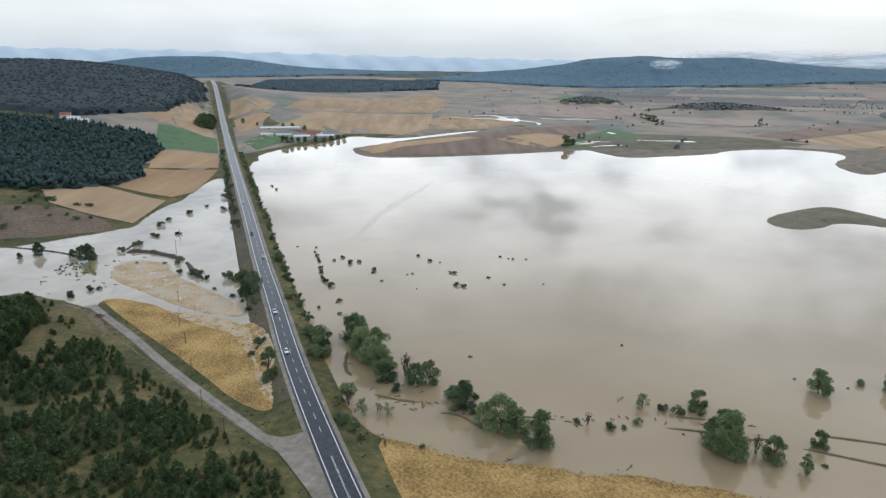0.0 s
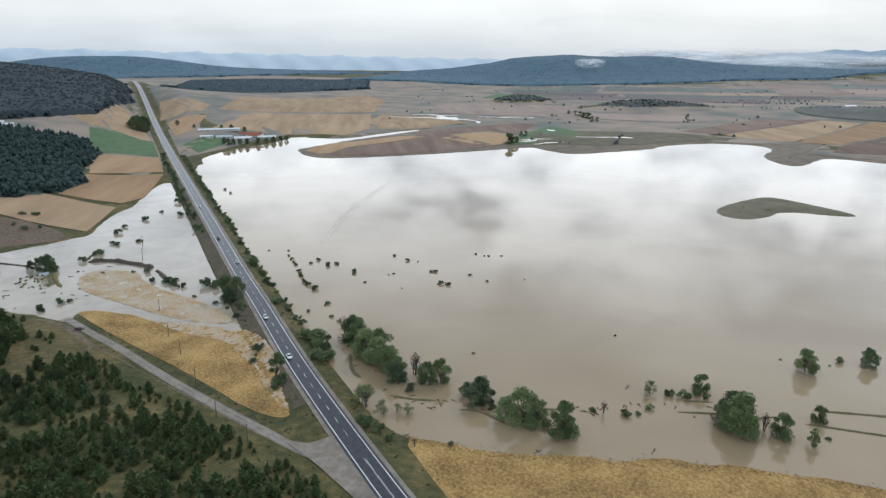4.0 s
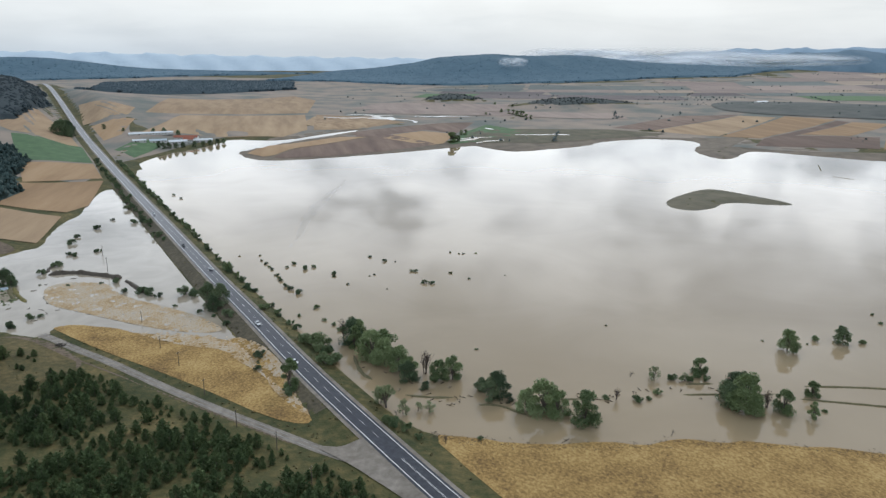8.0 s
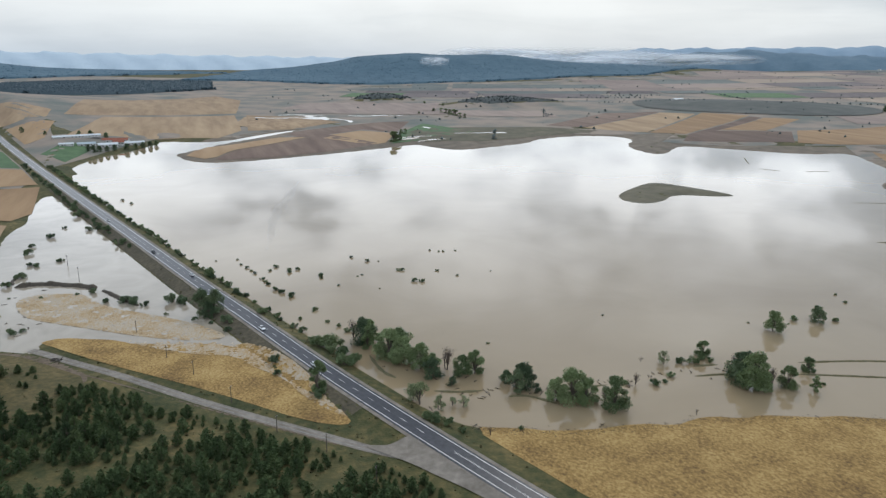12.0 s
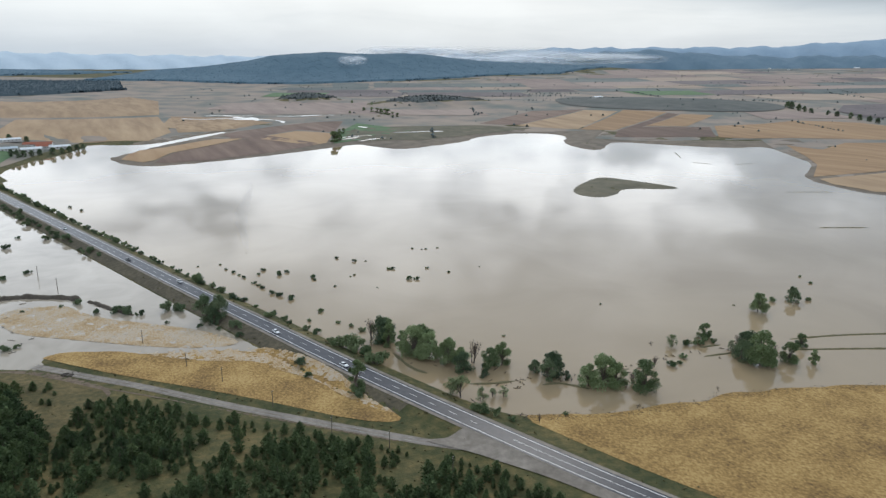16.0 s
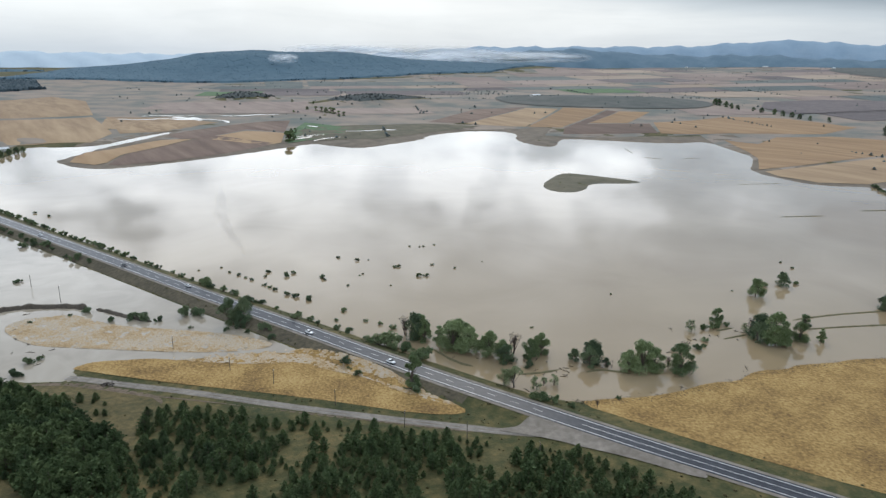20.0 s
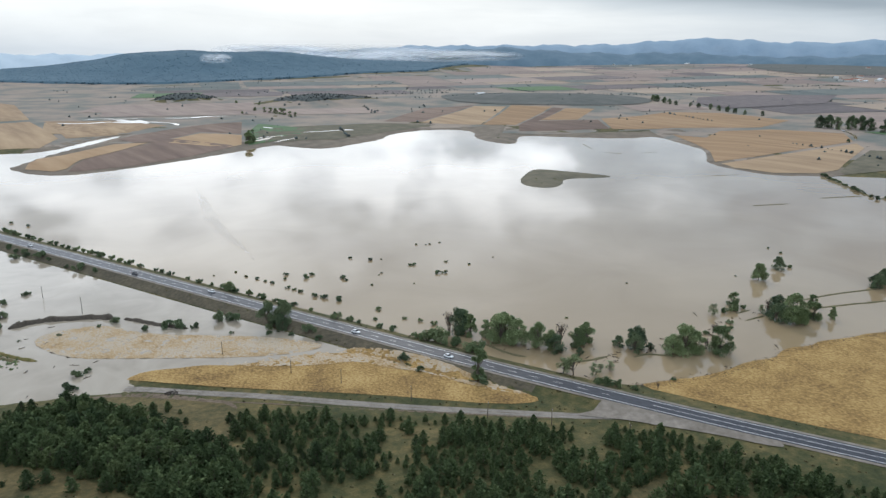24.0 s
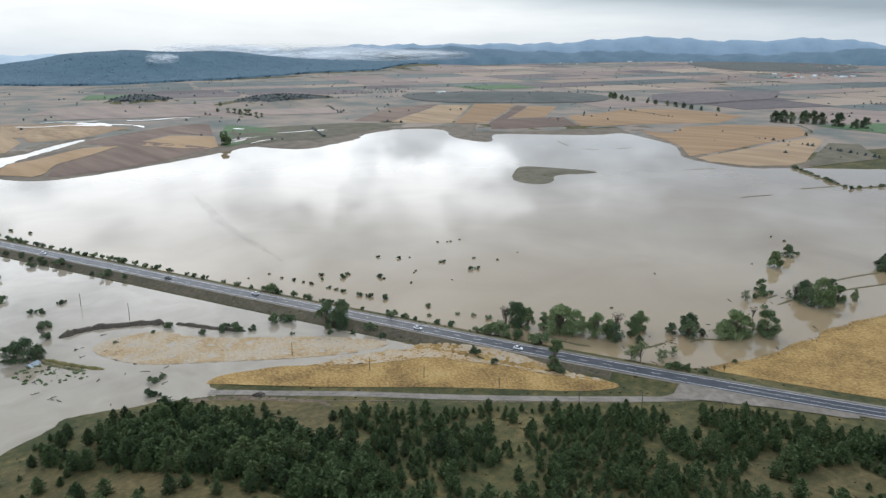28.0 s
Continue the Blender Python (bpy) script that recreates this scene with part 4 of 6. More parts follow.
# the patchwork further off, laid out in slanting strips
rng = random.Random(7)
taken = [np.array(p, float) for _, p in FIELDS]
ca, sa = math.cos(radians(24)), math.sin(radians(24))
count = 0
v0 = -900.0
while v0 < 2600:
    dv = rng.uniform(110, 200) * (1.0 if v0 < 1400 else 1.4)
    u0 = -200.0 + rng.uniform(0, 80)
    while u0 < 4300:
        du = rng.uniform(130, 400)
        j = [rng.uniform(-14, 14) for _ in range(8)]
        quad = [(u0 + 3 + j[0], v0 + 3 + j[1]), (u0 + du - 3 + j[2], v0 + 3 + j[3]), (u0 + du - 3 + j[4], v0 + dv - 3 + j[5]), (u0 + 3 + j[6], v0 + dv - 3 + j[7])]
        poly = np.array([(u * ca - v * -sa, -u * sa + v * ca + 900) for u, v in quad])
        u0 += du
        probe = np.vstack([poly, poly.mean(0), (poly + np.roll(poly, -1, 0)) / 2])
        hx, hy = probe[:, 0], probe[:, 1]
        if hy.min() < 250 or hx.max() > 3900 or hy.max() > 3000 or max(signed(LAKE, hx, hy)) > -45 or (hx.min() < -20 and hy.max() > 1900):
            continue
        if along(ROAD, hx, hy)[0].min() < 25 or any(max(signed(t, hx, hy)) > -3 for t in taken):
            continue
        zz = height(hx, hy)
        if zz.max() - zz.min() > 16 or rng.random() < 0.06 or count > 330:
            continue
        if any(max(signed(t, hx, hy)) > 5 for t in WOOD_AREAS):
            continue
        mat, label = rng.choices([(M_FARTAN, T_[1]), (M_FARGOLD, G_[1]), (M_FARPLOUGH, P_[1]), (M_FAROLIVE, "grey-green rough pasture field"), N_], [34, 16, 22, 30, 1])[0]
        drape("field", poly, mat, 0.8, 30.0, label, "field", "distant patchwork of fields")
        count += 1
    v0 += dv

# shallow pools and the stream on the plain
for poly in ([(87, 1429), (115, 1462), (126, 1385), (155, 1420), (158, 1310), (137, 1272), (128, 1334), (95, 1396)],
             [(170, 1012), (205, 1040), (240, 1052), (216, 1022)], [(262, 1178), (276, 1170), (284, 1130), (270, 1128)], [(330, 1062), (372, 1074), (400, 1054), (350, 1046)],
             [(984, 1245), (1088, 1214), (1080, 1202), (990, 1228)], [(1040, 600), (1019, 560), (930, 480), (853, 445), (846, 432), (925, 468), (1025, 548), (1052, 592)]):
    mid = np.mean(poly, axis=0)
    poly = (mid + (np.array(poly) - mid) * (0.62, 0.5)).tolist()
    drape("flood_pool", smooth(poly, 2), M_WATER, 0.55, 6.0, "shallow pool of flood water on the fields", "pool", "pools on the plain")


def stream(line, half, label):
    """A narrow winding sheet of water that thins out at both ends."""
    p = smooth(line, 3, False)
    d = np.gradient(p, axis=0)
    d /= np.linalg.norm(d, axis=1)[:, None]
    side = np.column_stack([d[:, 1], -d[:, 0]])
    t = np.linspace(0, 1, len(p))
    w = half * (0.15 + np.sin(t * math.pi) ** 0.5) * (1 + 0.45 * np.sin(t * 23) * np.sin(t * 9 + 1))
    drape("flood_pool", np.vstack([p + side * w[:, None], (p - side * w[:, None])[::-1]]), M_WATER, 0.6, 6.0, label, "stream", "pools on the plain")


for line, half in (([(10, 1402), (52, 1378), (88, 1392), (120, 1350), (150, 1352), (176, 1312), (170, 1280)], 4.5), ([(60, 1440), (92, 1452), (118, 1420), (150, 1424)], 5.0), ([(190, 1400), (230, 1380), (262, 1392), (300, 1376)], 4.0), ([(186, 1034), (214, 1048), (246, 1042)], 2.0), ([(290, 1062), (330, 1056), (360, 1064)], 2.6), ([(208, 1000), (232, 1012), (256, 1010)], 2.2)):
    stream(line, half, "thin winding stream of flood water across the fields")


# ---- trees and bushes ----
M_BARK = material("grey_bark", [(0.3, (0.07, 0.055, 0.042)), (0.5, (0.12, 0.10, 0.08)), (0.75, (0.19, 0.165, 0.14))], 2.0, 8, 0.95, 0.03, 8)


M_TWIG = material("withered_twigs", [(0.3, (0.075, 0.055, 0.045)), (0.7, (0.16, 0.125, 0.10))], 2.0, 6, 0.95)


def foliage(name, a, b, c, per=0.45):
    m = material(name, [(0.22, a), (0.5, b), (0.8, c)], 0.9, 5, 0.75, 0, None, 0.25, 0.5, spec=0.25, per_object=per)
    return m


M_WILLOW = foliage("willow_leaves", (0.105, 0.148, 0.066), (0.175, 0.230, 0.102), (0.265, 0.325, 0.158))
M_DARKLEAF = foliage("dark_leaves", (0.064, 0.095, 0.053), (0.11, 0.155, 0.080), (0.18, 0.225, 0.12))
M_PALELEAF = foliage("pale_leaves", (0.15, 0.19, 0.09), (0.22, 0.26, 0.13), (0.30, 0.33, 0.19))
PINE_TINTS = [(0.22, (0.048, 0.074, 0.035)), (0.5, (0.083, 0.119, 0.052)), (0.8, (0.146, 0.186, 0.080))]
M_PINELEAF = material("pine_needles", PINE_TINTS, 0.9, 5, 0.75, 0, None, 0.25, 0.5, spec=0.1, per_object=0.5)
M_PINESTAND = material("pine_needles_of_the_stand", PINE_TINTS, 0.9, 5, 0.75, 0, None, 0.22, 0.85, spec=0.1)
M_BUSHLEAF = foliage("bush_leaves", (0.085, 0.125, 0.058), (0.15, 0.195, 0.09), (0.23, 0.275, 0.14))


def limb(verts, faces, a, b, ra, rb, k=6):
    """A tapered round limb from a to b."""
    a, b = Vector(a), Vector(b)
    d = (b - a).normalized()
    s = d.orthogonal().normalized()
    t = d.cross(s)
    base = len(verts)
    for p, r in ((a, ra), (a.lerp(b, 0.5) + s * ra * 0.35, (ra + rb) / 2), (b, rb)):
        verts.extend(tuple(p + (s * math.cos(6.283 * i / k) + t * math.sin(6.283 * i / k)) * r) for i in range(k))
    for j in range(2):
        faces.extend((base + j * k + i, base + j * k + (i + 1) % k, base + (j + 1) * k + (i + 1) % k, base + (j + 1) * k + i) for i in range(k))
    faces.append(tuple(base + 2 * k + i for i in range(k)))


def leaf_sprays(rng, centres, outward, size, long=1.0):
    """Small bent sprays of leaves: two facets that meet on a rib, at each centre."""
    n = len(centres)
    c = np.array(centres, float)
    o = np.array(outward, float) + rng.normal(0, 0.45, (n, 3))
    o /= np.linalg.norm(o, axis=1)[:, None] + 1e-9
    r = rng.normal(0, 1, (n, 3))
    s = np.cross(o, r)
    s /= np.linalg.norm(s, axis=1)[:, None] + 1e-9
    u = np.cross(s, o)
    k = size * rng.uniform(0.6, 1.35, (n, 1))
    tip, tail = c + o * k * long, c - o * k * 0.5 * long
    left, right = c + s * k * 0.62 + u * k * 0.25, c - s * k * 0.62 + u * k * 0.25
    v = np.stack([tail, left, tip, right], 1).reshape(-1, 3)
    b = np.arange(n)[:, None] * 4
    f = np.concatenate([b + (0, 1, 2), b + (0, 2, 3)], 1).reshape(-1, 3)
    return v, f


def broadleaf(kind, seed, mat, lobes=9, leaves=1500, slim=0.36, low=0.22, size=0.045, density=1.0, stems=1, name="tree"):
    """A tree of height 1: trunk, limbs and a crown of leaf sprays in uneven lobes. Returns meshes."""
    rng = np.random.RandomState(seed)
    tv, tf = [], []
    heads = []
    for s in range(stems):
        foot = Vector((rng.uniform(-0.09, 0.09) if stems > 1 else 0, rng.uniform(-0.09, 0.09) if stems > 1 else 0, -0.03))
        fork = foot + Vector((rng.uniform(-0.05, 0.05), rng.uniform(-0.05, 0.05), rng.uniform(0.25, 0.38)))
        limb(tv, tf, foot, fork, 0.026, 0.018, 7)
        for i in range(max(3, lobes // stems)):
            a = rng.uniform(0, 6.283)
            t = rng.uniform(0, 1)
            hgt = low + 0.12 + (0.90 - low - 0.12) * t
            rad = slim * (0.25 + 0.75 * math.sin(math.pi * min(1, 0.18 + t * 0.80))) * rng.uniform(0.45, 0.85)
            end = Vector((foot.x + math.cos(a) * rad, foot.y + math.sin(a) * rad, hgt))
            limb(tv, tf, fork + (end - fork) * 0.02, end, 0.012, 0.004, 5)
            heads.append((np.array(end), rng.uniform(0.075, 0.14) * (1.25 - 0.4 * t) * slim / 0.36))
        top = foot + Vector((rng.uniform(-0.06, 0.06), rng.uniform(-0.06, 0.06), 0.86))
        limb(tv, tf, fork, top, 0.016, 0.004, 5)
        heads.append((np.array(top), rng.uniform(0.10, 0.14)))
    cs, os_ = [], []
    for _ in range(int(leaves * density)):
        p, r = heads[rng.randint(len(heads))]
        d = rng.normal(0, 1, 3)
        d /= np.linalg.norm(d)
        cs.append(p + d * r * (rng.rand() ** 0.4) * (1.15, 1.15, 0.95))
        os_.append(d + (0, 0, 0.2))
    lv, lf = leaf_sprays(rng, cs, os_, size)
    return mesh_of("trunk", tv, tf, M_BARK), mesh_of("crown", lv, lf, mat)


def pine(seed, mat, leaves=1150, size=0.040):
    """A young pine of height 1: a straight trunk, whorled boughs and needle sprays, ragged towards the tip."""
    rng = np.random.RandomState(seed)
    tv, tf = [], []
    limb(tv, tf, (0, 0, -0.03), (rng.uniform(-0.02, 0.02), rng.uniform(-0.02, 0.02), 0.97), 0.024, 0.004, 6)
    cs, os_ = [], []
    whorls = 9
    for w in range(whorls):
        t = w / (whorls - 1)
        z = 0.07 + 0.85 * t
        reach = (0.36 * (1 - t) ** 0.62 * (0.72 + 0.28 * min(1.0, t * 4)) + 0.035) * rng.uniform(0.85, 1.15)
        boughs = 7 if t < 0.7 else 5
        a0 = rng.uniform(0, 6.283)
        for b in range(boughs):
            a = a0 + 6.283 * b / boughs + rng.uniform(-0.25, 0.25)
            r = reach * rng.uniform(0.65, 1.2)
            end = Vector((math.cos(a) * r, math.sin(a) * r, z + r * 0.30))
            limb(tv, tf, (0, 0, z - 0.02), end, 0.006, 0.002, 4)
            n = max(4, int(leaves / whorls / boughs * (0.6 + 1.1 * (1 - t))))
            for _ in range(n):
                k = rng.uniform(0.25, 1.05)
                p = np.array(end) * (k, k, 1) + (0, 0, -(1 - k) * r * 0.3) + rng.normal(0, 0.026, 3)
                cs.append(p)
                os_.append((math.cos(a), math.sin(a), 0.75))
    for _ in range(24):
        cs.append((rng.normal(0, 0.012), rng.normal(0, 0.012), rng.uniform(0.88, 1.0)))
        os_.append((0, 0, 1))
    lv, lf = leaf_sprays(rng, cs, os_, size, 1.3)
    return mesh_of("trunk", tv, tf, M_BARK), mesh_of("crown", lv, lf, mat)


def bush(seed, mat, leaves=1500):
    rng = np.random.RandomState(seed)
    tv, tf, cs, os_ = [], [], [], []
    for _ in range(10):
        a, r, h = rng.uniform(0, 6.283), rng.uniform(0.08, 0.52), rng.uniform(0.40, 0.95)
        end = (math.cos(a) * r, math.sin(a) * r, h)
        end = (end[0], end[1], end[2] * 0.75)
        limb(tv, tf, (math.cos(a) * 0.05, math.sin(a) * 0.05, -0.06), end, 0.03, 0.008, 4)
        rad = rng.uniform(0.13, 0.28)
        for _ in range(leaves // 10):
            d = rng.normal(0, 1, 3)
            d /= np.linalg.norm(d)
            p = np.array(end) * (1, 1, 0.8) + d * rad * rng.rand() ** 0.4
            if p[2] > 0.0:
                cs.append(p)
                os_.append(d)
    lv, lf = leaf_sprays(rng, cs, os_, 0.055)
    return mesh_of("stem", tv, tf, M_BARK), mesh_of("foliage", lv, lf, mat)


def bare(seed):
    """A leafless tree: forked limbs and twigs with few withered sprays."""
    rng = np.random.RandomState(seed)
    tv, tf, cs, os_ = [], [], [], []
    for _ in range(4):
        a = rng.uniform(0, 6.283)
        fork = Vector((math.cos(a) * 0.06, math.sin(a) * 0.06, rng.uniform(0.2, 0.35)))
        limb(tv, tf, (fork.x * 0.4, fork.y * 0.4, -0.03), fork, 0.02, 0.014, 5)
        for _ in range(6):
            b = rng.uniform(0, 6.283)
            end = fork + Vector((math.cos(b) * rng.uniform(0.04, 0.2), math.sin(b) * rng.uniform(0.04, 0.2), rng.uniform(0.25, 0.62)))
            limb(tv, tf, fork, end, 0.010, 0.003, 4)
            for _ in range(4):
                q = fork.lerp(end, rng.uniform(0.4, 1.0))
                tip = q + Vector((rng.normal(0, 0.06), rng.normal(0, 0.06), rng.uniform(0.05, 0.16)))
                limb(tv, tf, q, tip, 0.005, 0.002, 3)
                cs.append(np.array(tip) + rng.normal(0, 0.02, 3))
                os_.append((0, 0, 1))
    lv, lf = leaf_sprays(rng, cs, os_, 0.03)
    return mesh_of("trunk", tv, tf, M_TWIG), mesh_of("twigs", lv, lf, M_TWIG)


KINDS = {
    "willow": [broadleaf("willow", s, M_WILLOW, 22, 6500, 0.46, -0.04, 0.025) for s in (1, 2, 3)],
    "tall": [broadleaf("tall", s, M_WILLOW, 16, 4000, 0.26, -0.02, 0.025) for s in (11, 12)],
    "dark": [broadleaf("dark", s, M_DARKLEAF, 22, 6000, 0.44, -0.05, 0.026, stems=2) for s in (4, 5)],
    "pale": [broadleaf("pale", s, M_PALELEAF, 14, 2200, 0.40, 0.05, 0.024, stems=2) for s in (6, 7)],
    "pine": [pine(s, M_PINELEAF) for s in (31, 32, 33, 34, 35, 36)],
    "bush": [bush(s, M_BUSHLEAF) for s in (41, 42, 43)],
    "darkbush": [bush(s, M_DARKLEAF) for s in (44, 45)],
    "bare": [bare(s) for s in (51, 52)],
}
SOURCES = {}


def plant(kind, x, y, tall, rng, name, label, category, group, wide=1.0, z=None):
    """One tree or bush, copied from the first of its shape and name."""
    i = rng.randrange(len(KINDS[kind]))
    z = max(-0.25, z_at(x, y)) if z is None else z
    w = tall * wide * rng.uniform(0.92, 1.1)
    m = Matrix.Translation((x, y, z - 0.03 * tall)) @ Matrix.Rotation(rng.uniform(0, 6.283), 4, "Z") @ Matrix.Diagonal((w, w, tall, 1))
    key = (kind, i, name, label, group)
    if key in SOURCES:
        k = SOURCES[key].scale
        return copy_thing(SOURCES[key], m @ Matrix.Diagonal((1 / k[0], 1 / k[1], 1 / k[2], 1)))
    root = new(name)
    tagged(root, label, category, group)
    for me in KINDS[kind][i]:
        piece = part(me.name.split(".")[0], me, None, root)
        if piece.name.startswith("twigs"):
            tagged(piece, kind="stuff")
    made = SOURCES[key] = root
    made.matrix_basis = m
    return made


def grow(rows, kind, name, label, category, group, wide=1.0, seed=1):
    rng = random.Random(seed)
    for x, y, h in rows:
        root = plant(kind, x, y, h * (0.85 if "bush" in kind else 1.0), rng, name, label, category, group, wide)


LAKE_WILLOWS = [(17.2, 221.4, 14.4), (29.7, 211.6, 13.6), (93.0, 207.2, 15.9), (106.3, 203.0, 10.1), (146.2, 251.8, 11.2), (93.7, 239.4, 7.9), (-38.2, 282.0, 14.9), (-29.1, 268.0, 12.4), (-9.0, 256.1, 11.1), (-14.7, 257.3, 9.7), (126.0, 212.0, 6.9), (94.2, 203.9, 8.8), (-42.7, 304.5, 11.5), (-34, 276, 12.5), (-32, 285, 13.0), (12, 224, 10.0), (22, 219, 11.0), (-25.5, 262, 9.5)]
LAKE_DARK = [(5.3, 238.0, 11.9), (0.3, 244.9, 6.1), (96.0, 218.4, 12.0), (177.1, 254.3, 9.3), (-27.0, 257.9, 9.1), (-45.9, 303.8, 12.5), (8.1, 232.7, 4.1), (-21.7, 249.7, 4.2), (2.0, 236.0, 9.5), (89.5, 213, 10.5)]
LAKE_BARE = [(-18.8, 263.6, 11.8), (49.0, 225.8, 5.9), (102.4, 207.8, 7.6), (-48.2, 307.7, 11.0), (95.9, 221.9, 9.3), (29.6, 217.9, 6.1), (-22.6, 208.5, 3.5)]
LAKE_PALE = [(-38.4, 239.2, 10.4), (-32.9, 232.3, 6.5), (-23.6, 231.6, 5.3), (-27.2, 233.2, 4.4), (72.4, 238.6, 6.3), (95.1, 224.5, 4.7), (-40.8, 242.0, 7.6)]
LAKE_BUSHES = [(79.7, 236.5, 4.8), (85.1, 234.8, 5.3), (93.1, 233.1, 3.9), (56.5, 222.7, 4.5), (61.5, 223.1, 2.7), (67.4, 227.0, 3.3), (45.6, 227.4, 3.2), (167.3, 259.8, 4.4), (186.8, 251.6, 3.6), (25.1, 218.8, 3.5), (121.7, 200.1, 2.2), (221.3, 282.2, 2.1), (215.3, 270.7, 2.4), (143.0, 264.3, 1.4), (160.6, 256.5, 1.4), (8.8, 283.0, 1.6), (79.3, 297.2, 1.5), (-10.3, 209.3, 2.0), (90.7, 236.8, 4.4)]
DROWNED = [(-86.1, 437.8, 3.0), (-88.7, 445.9, 2.3), (-82.6, 424.8, 2.9), (-79.2, 412.6, 2.8), (-76.6, 402.1, 3.1), (-74.4, 390.2, 4.0), (-71.4, 385.5, 4.0), (-67.8, 376.9, 4.6), (-62.5, 421.9, 4.7), (-56.9, 424.3, 3.3), (-72.7, 427.6, 2.6), (-68.7, 434.2, 3.3), (-45.2, 407.8, 4.3), (-46.2, 403.5, 2.1), (-39.4, 387.0, 2.0), (-19.5, 440.9, 2.7), (-21.7, 401.8, 1.8), (-11.6, 428.7, 3.4), (-5.0, 426.1, 1.5), (3.6, 403.5, 3.2), (4.3, 381.0, 4.1), (8.6, 379.1, 3.4), (34.6, 440.8, 2.0), (39.2, 435.7, 1.6), (42.2, 435.1, 2.0)]
DROWNED_B = [(23.8, 395.8, 2.1), (32.1, 382.8, 2.1), (50.7, 434.7, 1.6), (-18.2, 374.4, 1.3), (-90.0, 458.1, 1.9), (-103.0, 459.4, 1.5), (-58.9, 352.2, 3.4), (-67.9, 341.6, 2.7), (-60.2, 349.9, 1.8), (54.9, 384.8, 1.1), (-172.7, 680.5, 3.3), (-164.5, 662.9, 3.2), (-25.0, 400.2, 1.4), (-84, 431, 2.2), (-78, 407, 2.4), (1.5, 404, 2.6), (-56, 333, 2.4), (-52, 326, 3.0), (-49, 318, 3.4)]
ROAD_RIGHT = [(-107.6, 425.2, 9.3), (-98.9, 401.9, 2.7), (-93.8, 384.9, 3.3), (-85.2, 350.4, 5.4), (-79.1, 346.0, 2.4), (-67.1, 309.0, 4.9), (-60.2, 302.3, 11.0), (-57.4, 279.9, 9.0), (-64.5, 303.6, 8.6), (-54.7, 283.7, 6.1), (-38.0, 221.9, 6.3), (-34.7, 219.6, 5.4), (-31.1, 213.2, 3.3), (-40.6, 224.4, 5.0), (-57, 292, 7.5), (-61, 296, 6.5)]
ROAD_LEFT = [(-127.7, 387.5, 8.4), (-122.9, 384.6, 7.1), (-103.3, 345.1, 6.5), (-103.4, 337.1, 4.0), (-85.8, 292.6, 5.6), (-86.9, 281.5, 4.0), (-74.8, 255.5, 5.0), (-152.5, 396.5, 6.5), (-148.2, 391.8, 7.1), (-161.2, 399.3, 4.6), (-142.3, 387.7, 4.5), (-169.4, 418.3, 5.4), (-177.3, 416.8, 2.7), (-131.2, 369.2, 2.5), (-110, 350, 3.0), (-118, 358, 3.2)]
POOL_BUSHES = [(-199.2, 365.3, 5.2), (-205.1, 355.0, 5.5), (-195.0, 416.8, 2.2), (-210.7, 421.0, 1.6), (-207.3, 444.8, 2.8), (-195.1, 489.6, 3.8), (-211.1, 557.4, 5.8), (-205.9, 583.9, 3.5), (-188.0, 571.5, 5.9), (-219.3, 532.9, 4.6), (-218.7, 514.3, 6.3), (-211.3, 484.0, 4.2), (-211.9, 459.5, 5.6), (-203.5, 353.3, 3.8), (-195.1, 367.5, 3.3), (-201.2, 623.0, 7.5), (-174.1, 559.5, 7.7), (-207.7, 667.1, 5.7), (-215.7, 443.6, 6.1), (-213.8, 458.9, 5.2), (-208.0, 481.5, 4.4), (-196.4, 489.8, 3.6)]
POOL_TREES = [(-229.2, 424.1, 10.8), (-231.7, 431.3, 7.7), (-225.1, 422.6, 7.7), (-265.0, 432.3, 9.9), (-241.6, 429.4, 6.0), (-272.4, 424.3, 4.5), (-236, 427, 8.0)]

grow(LAKE_WILLOWS, "willow", "willow_tree", "leafy green willow standing in the flood water", "tree", "willows in the flood", 1.0, 1)
grow(LAKE_DARK, "dark", "tree", "dense dark green tree standing in muddy water", "tree", "dark trees in the flood", 1.0, 2)
grow(LAKE_BARE, "bare", "bare_tree", "leafless grey-brown tree standing in the flood", "tree", "bare trees in the flood", 1.1, 3)
grow(LAKE_PALE, "pale", "sapling", "thin pale green sapling rising from muddy water", "tree", "saplings by the shore", 1.0, 4)
grow(LAKE_BUSHES, "bush", "bush", "half-drowned green bush in the flood", "bush", "bushes in the flood", 1.05, 5)
grow(DROWNED, "darkbush", "bush", "dark bush top poking out of the lake", "bush", "drowned bushes", 1.0, 6)
grow(DROWNED_B, "bush", "bush", "small shrub top showing above the lake", "bush", "drowned bushes", 1.0, 7)
grow(ROAD_RIGHT, "bush", "bush", "rounded green bush on the highway embankment", "bush", "bushes along the highway", 1.0, 8)
grow(ROAD_LEFT, "darkbush", "bush", "dark green bush at the foot of the embankment", "bush", "bushes along the highway", 1.0, 9)
grow(POOL_BUSHES, "darkbush", "bush", "dark bush standing in the flooded meadow", "bush", "bushes in the meadow flood", 1.0, 10)
grow(POOL_TREES, "dark", "tree", "dark leafy tree beside the flooded yard", "tree", "trees in the meadow flood", 0.95, 11)
grow([(113.7, 197.1, 7.8), (-44.5, 296, 12.0), (-41, 290, 10.5)], "tall", "slim_tree", "slim green tree standing in the flood water", "tree", "willows in the flood", 1.0, 12)
grow([(-113.2, 365.1, 13.6), (-107.3, 362.5, 13.0), (-111, 358, 9.0)], "dark", "tree", "tall dark tree at the foot of the embankment", "tree", "roadside trees", 0.85, 13)
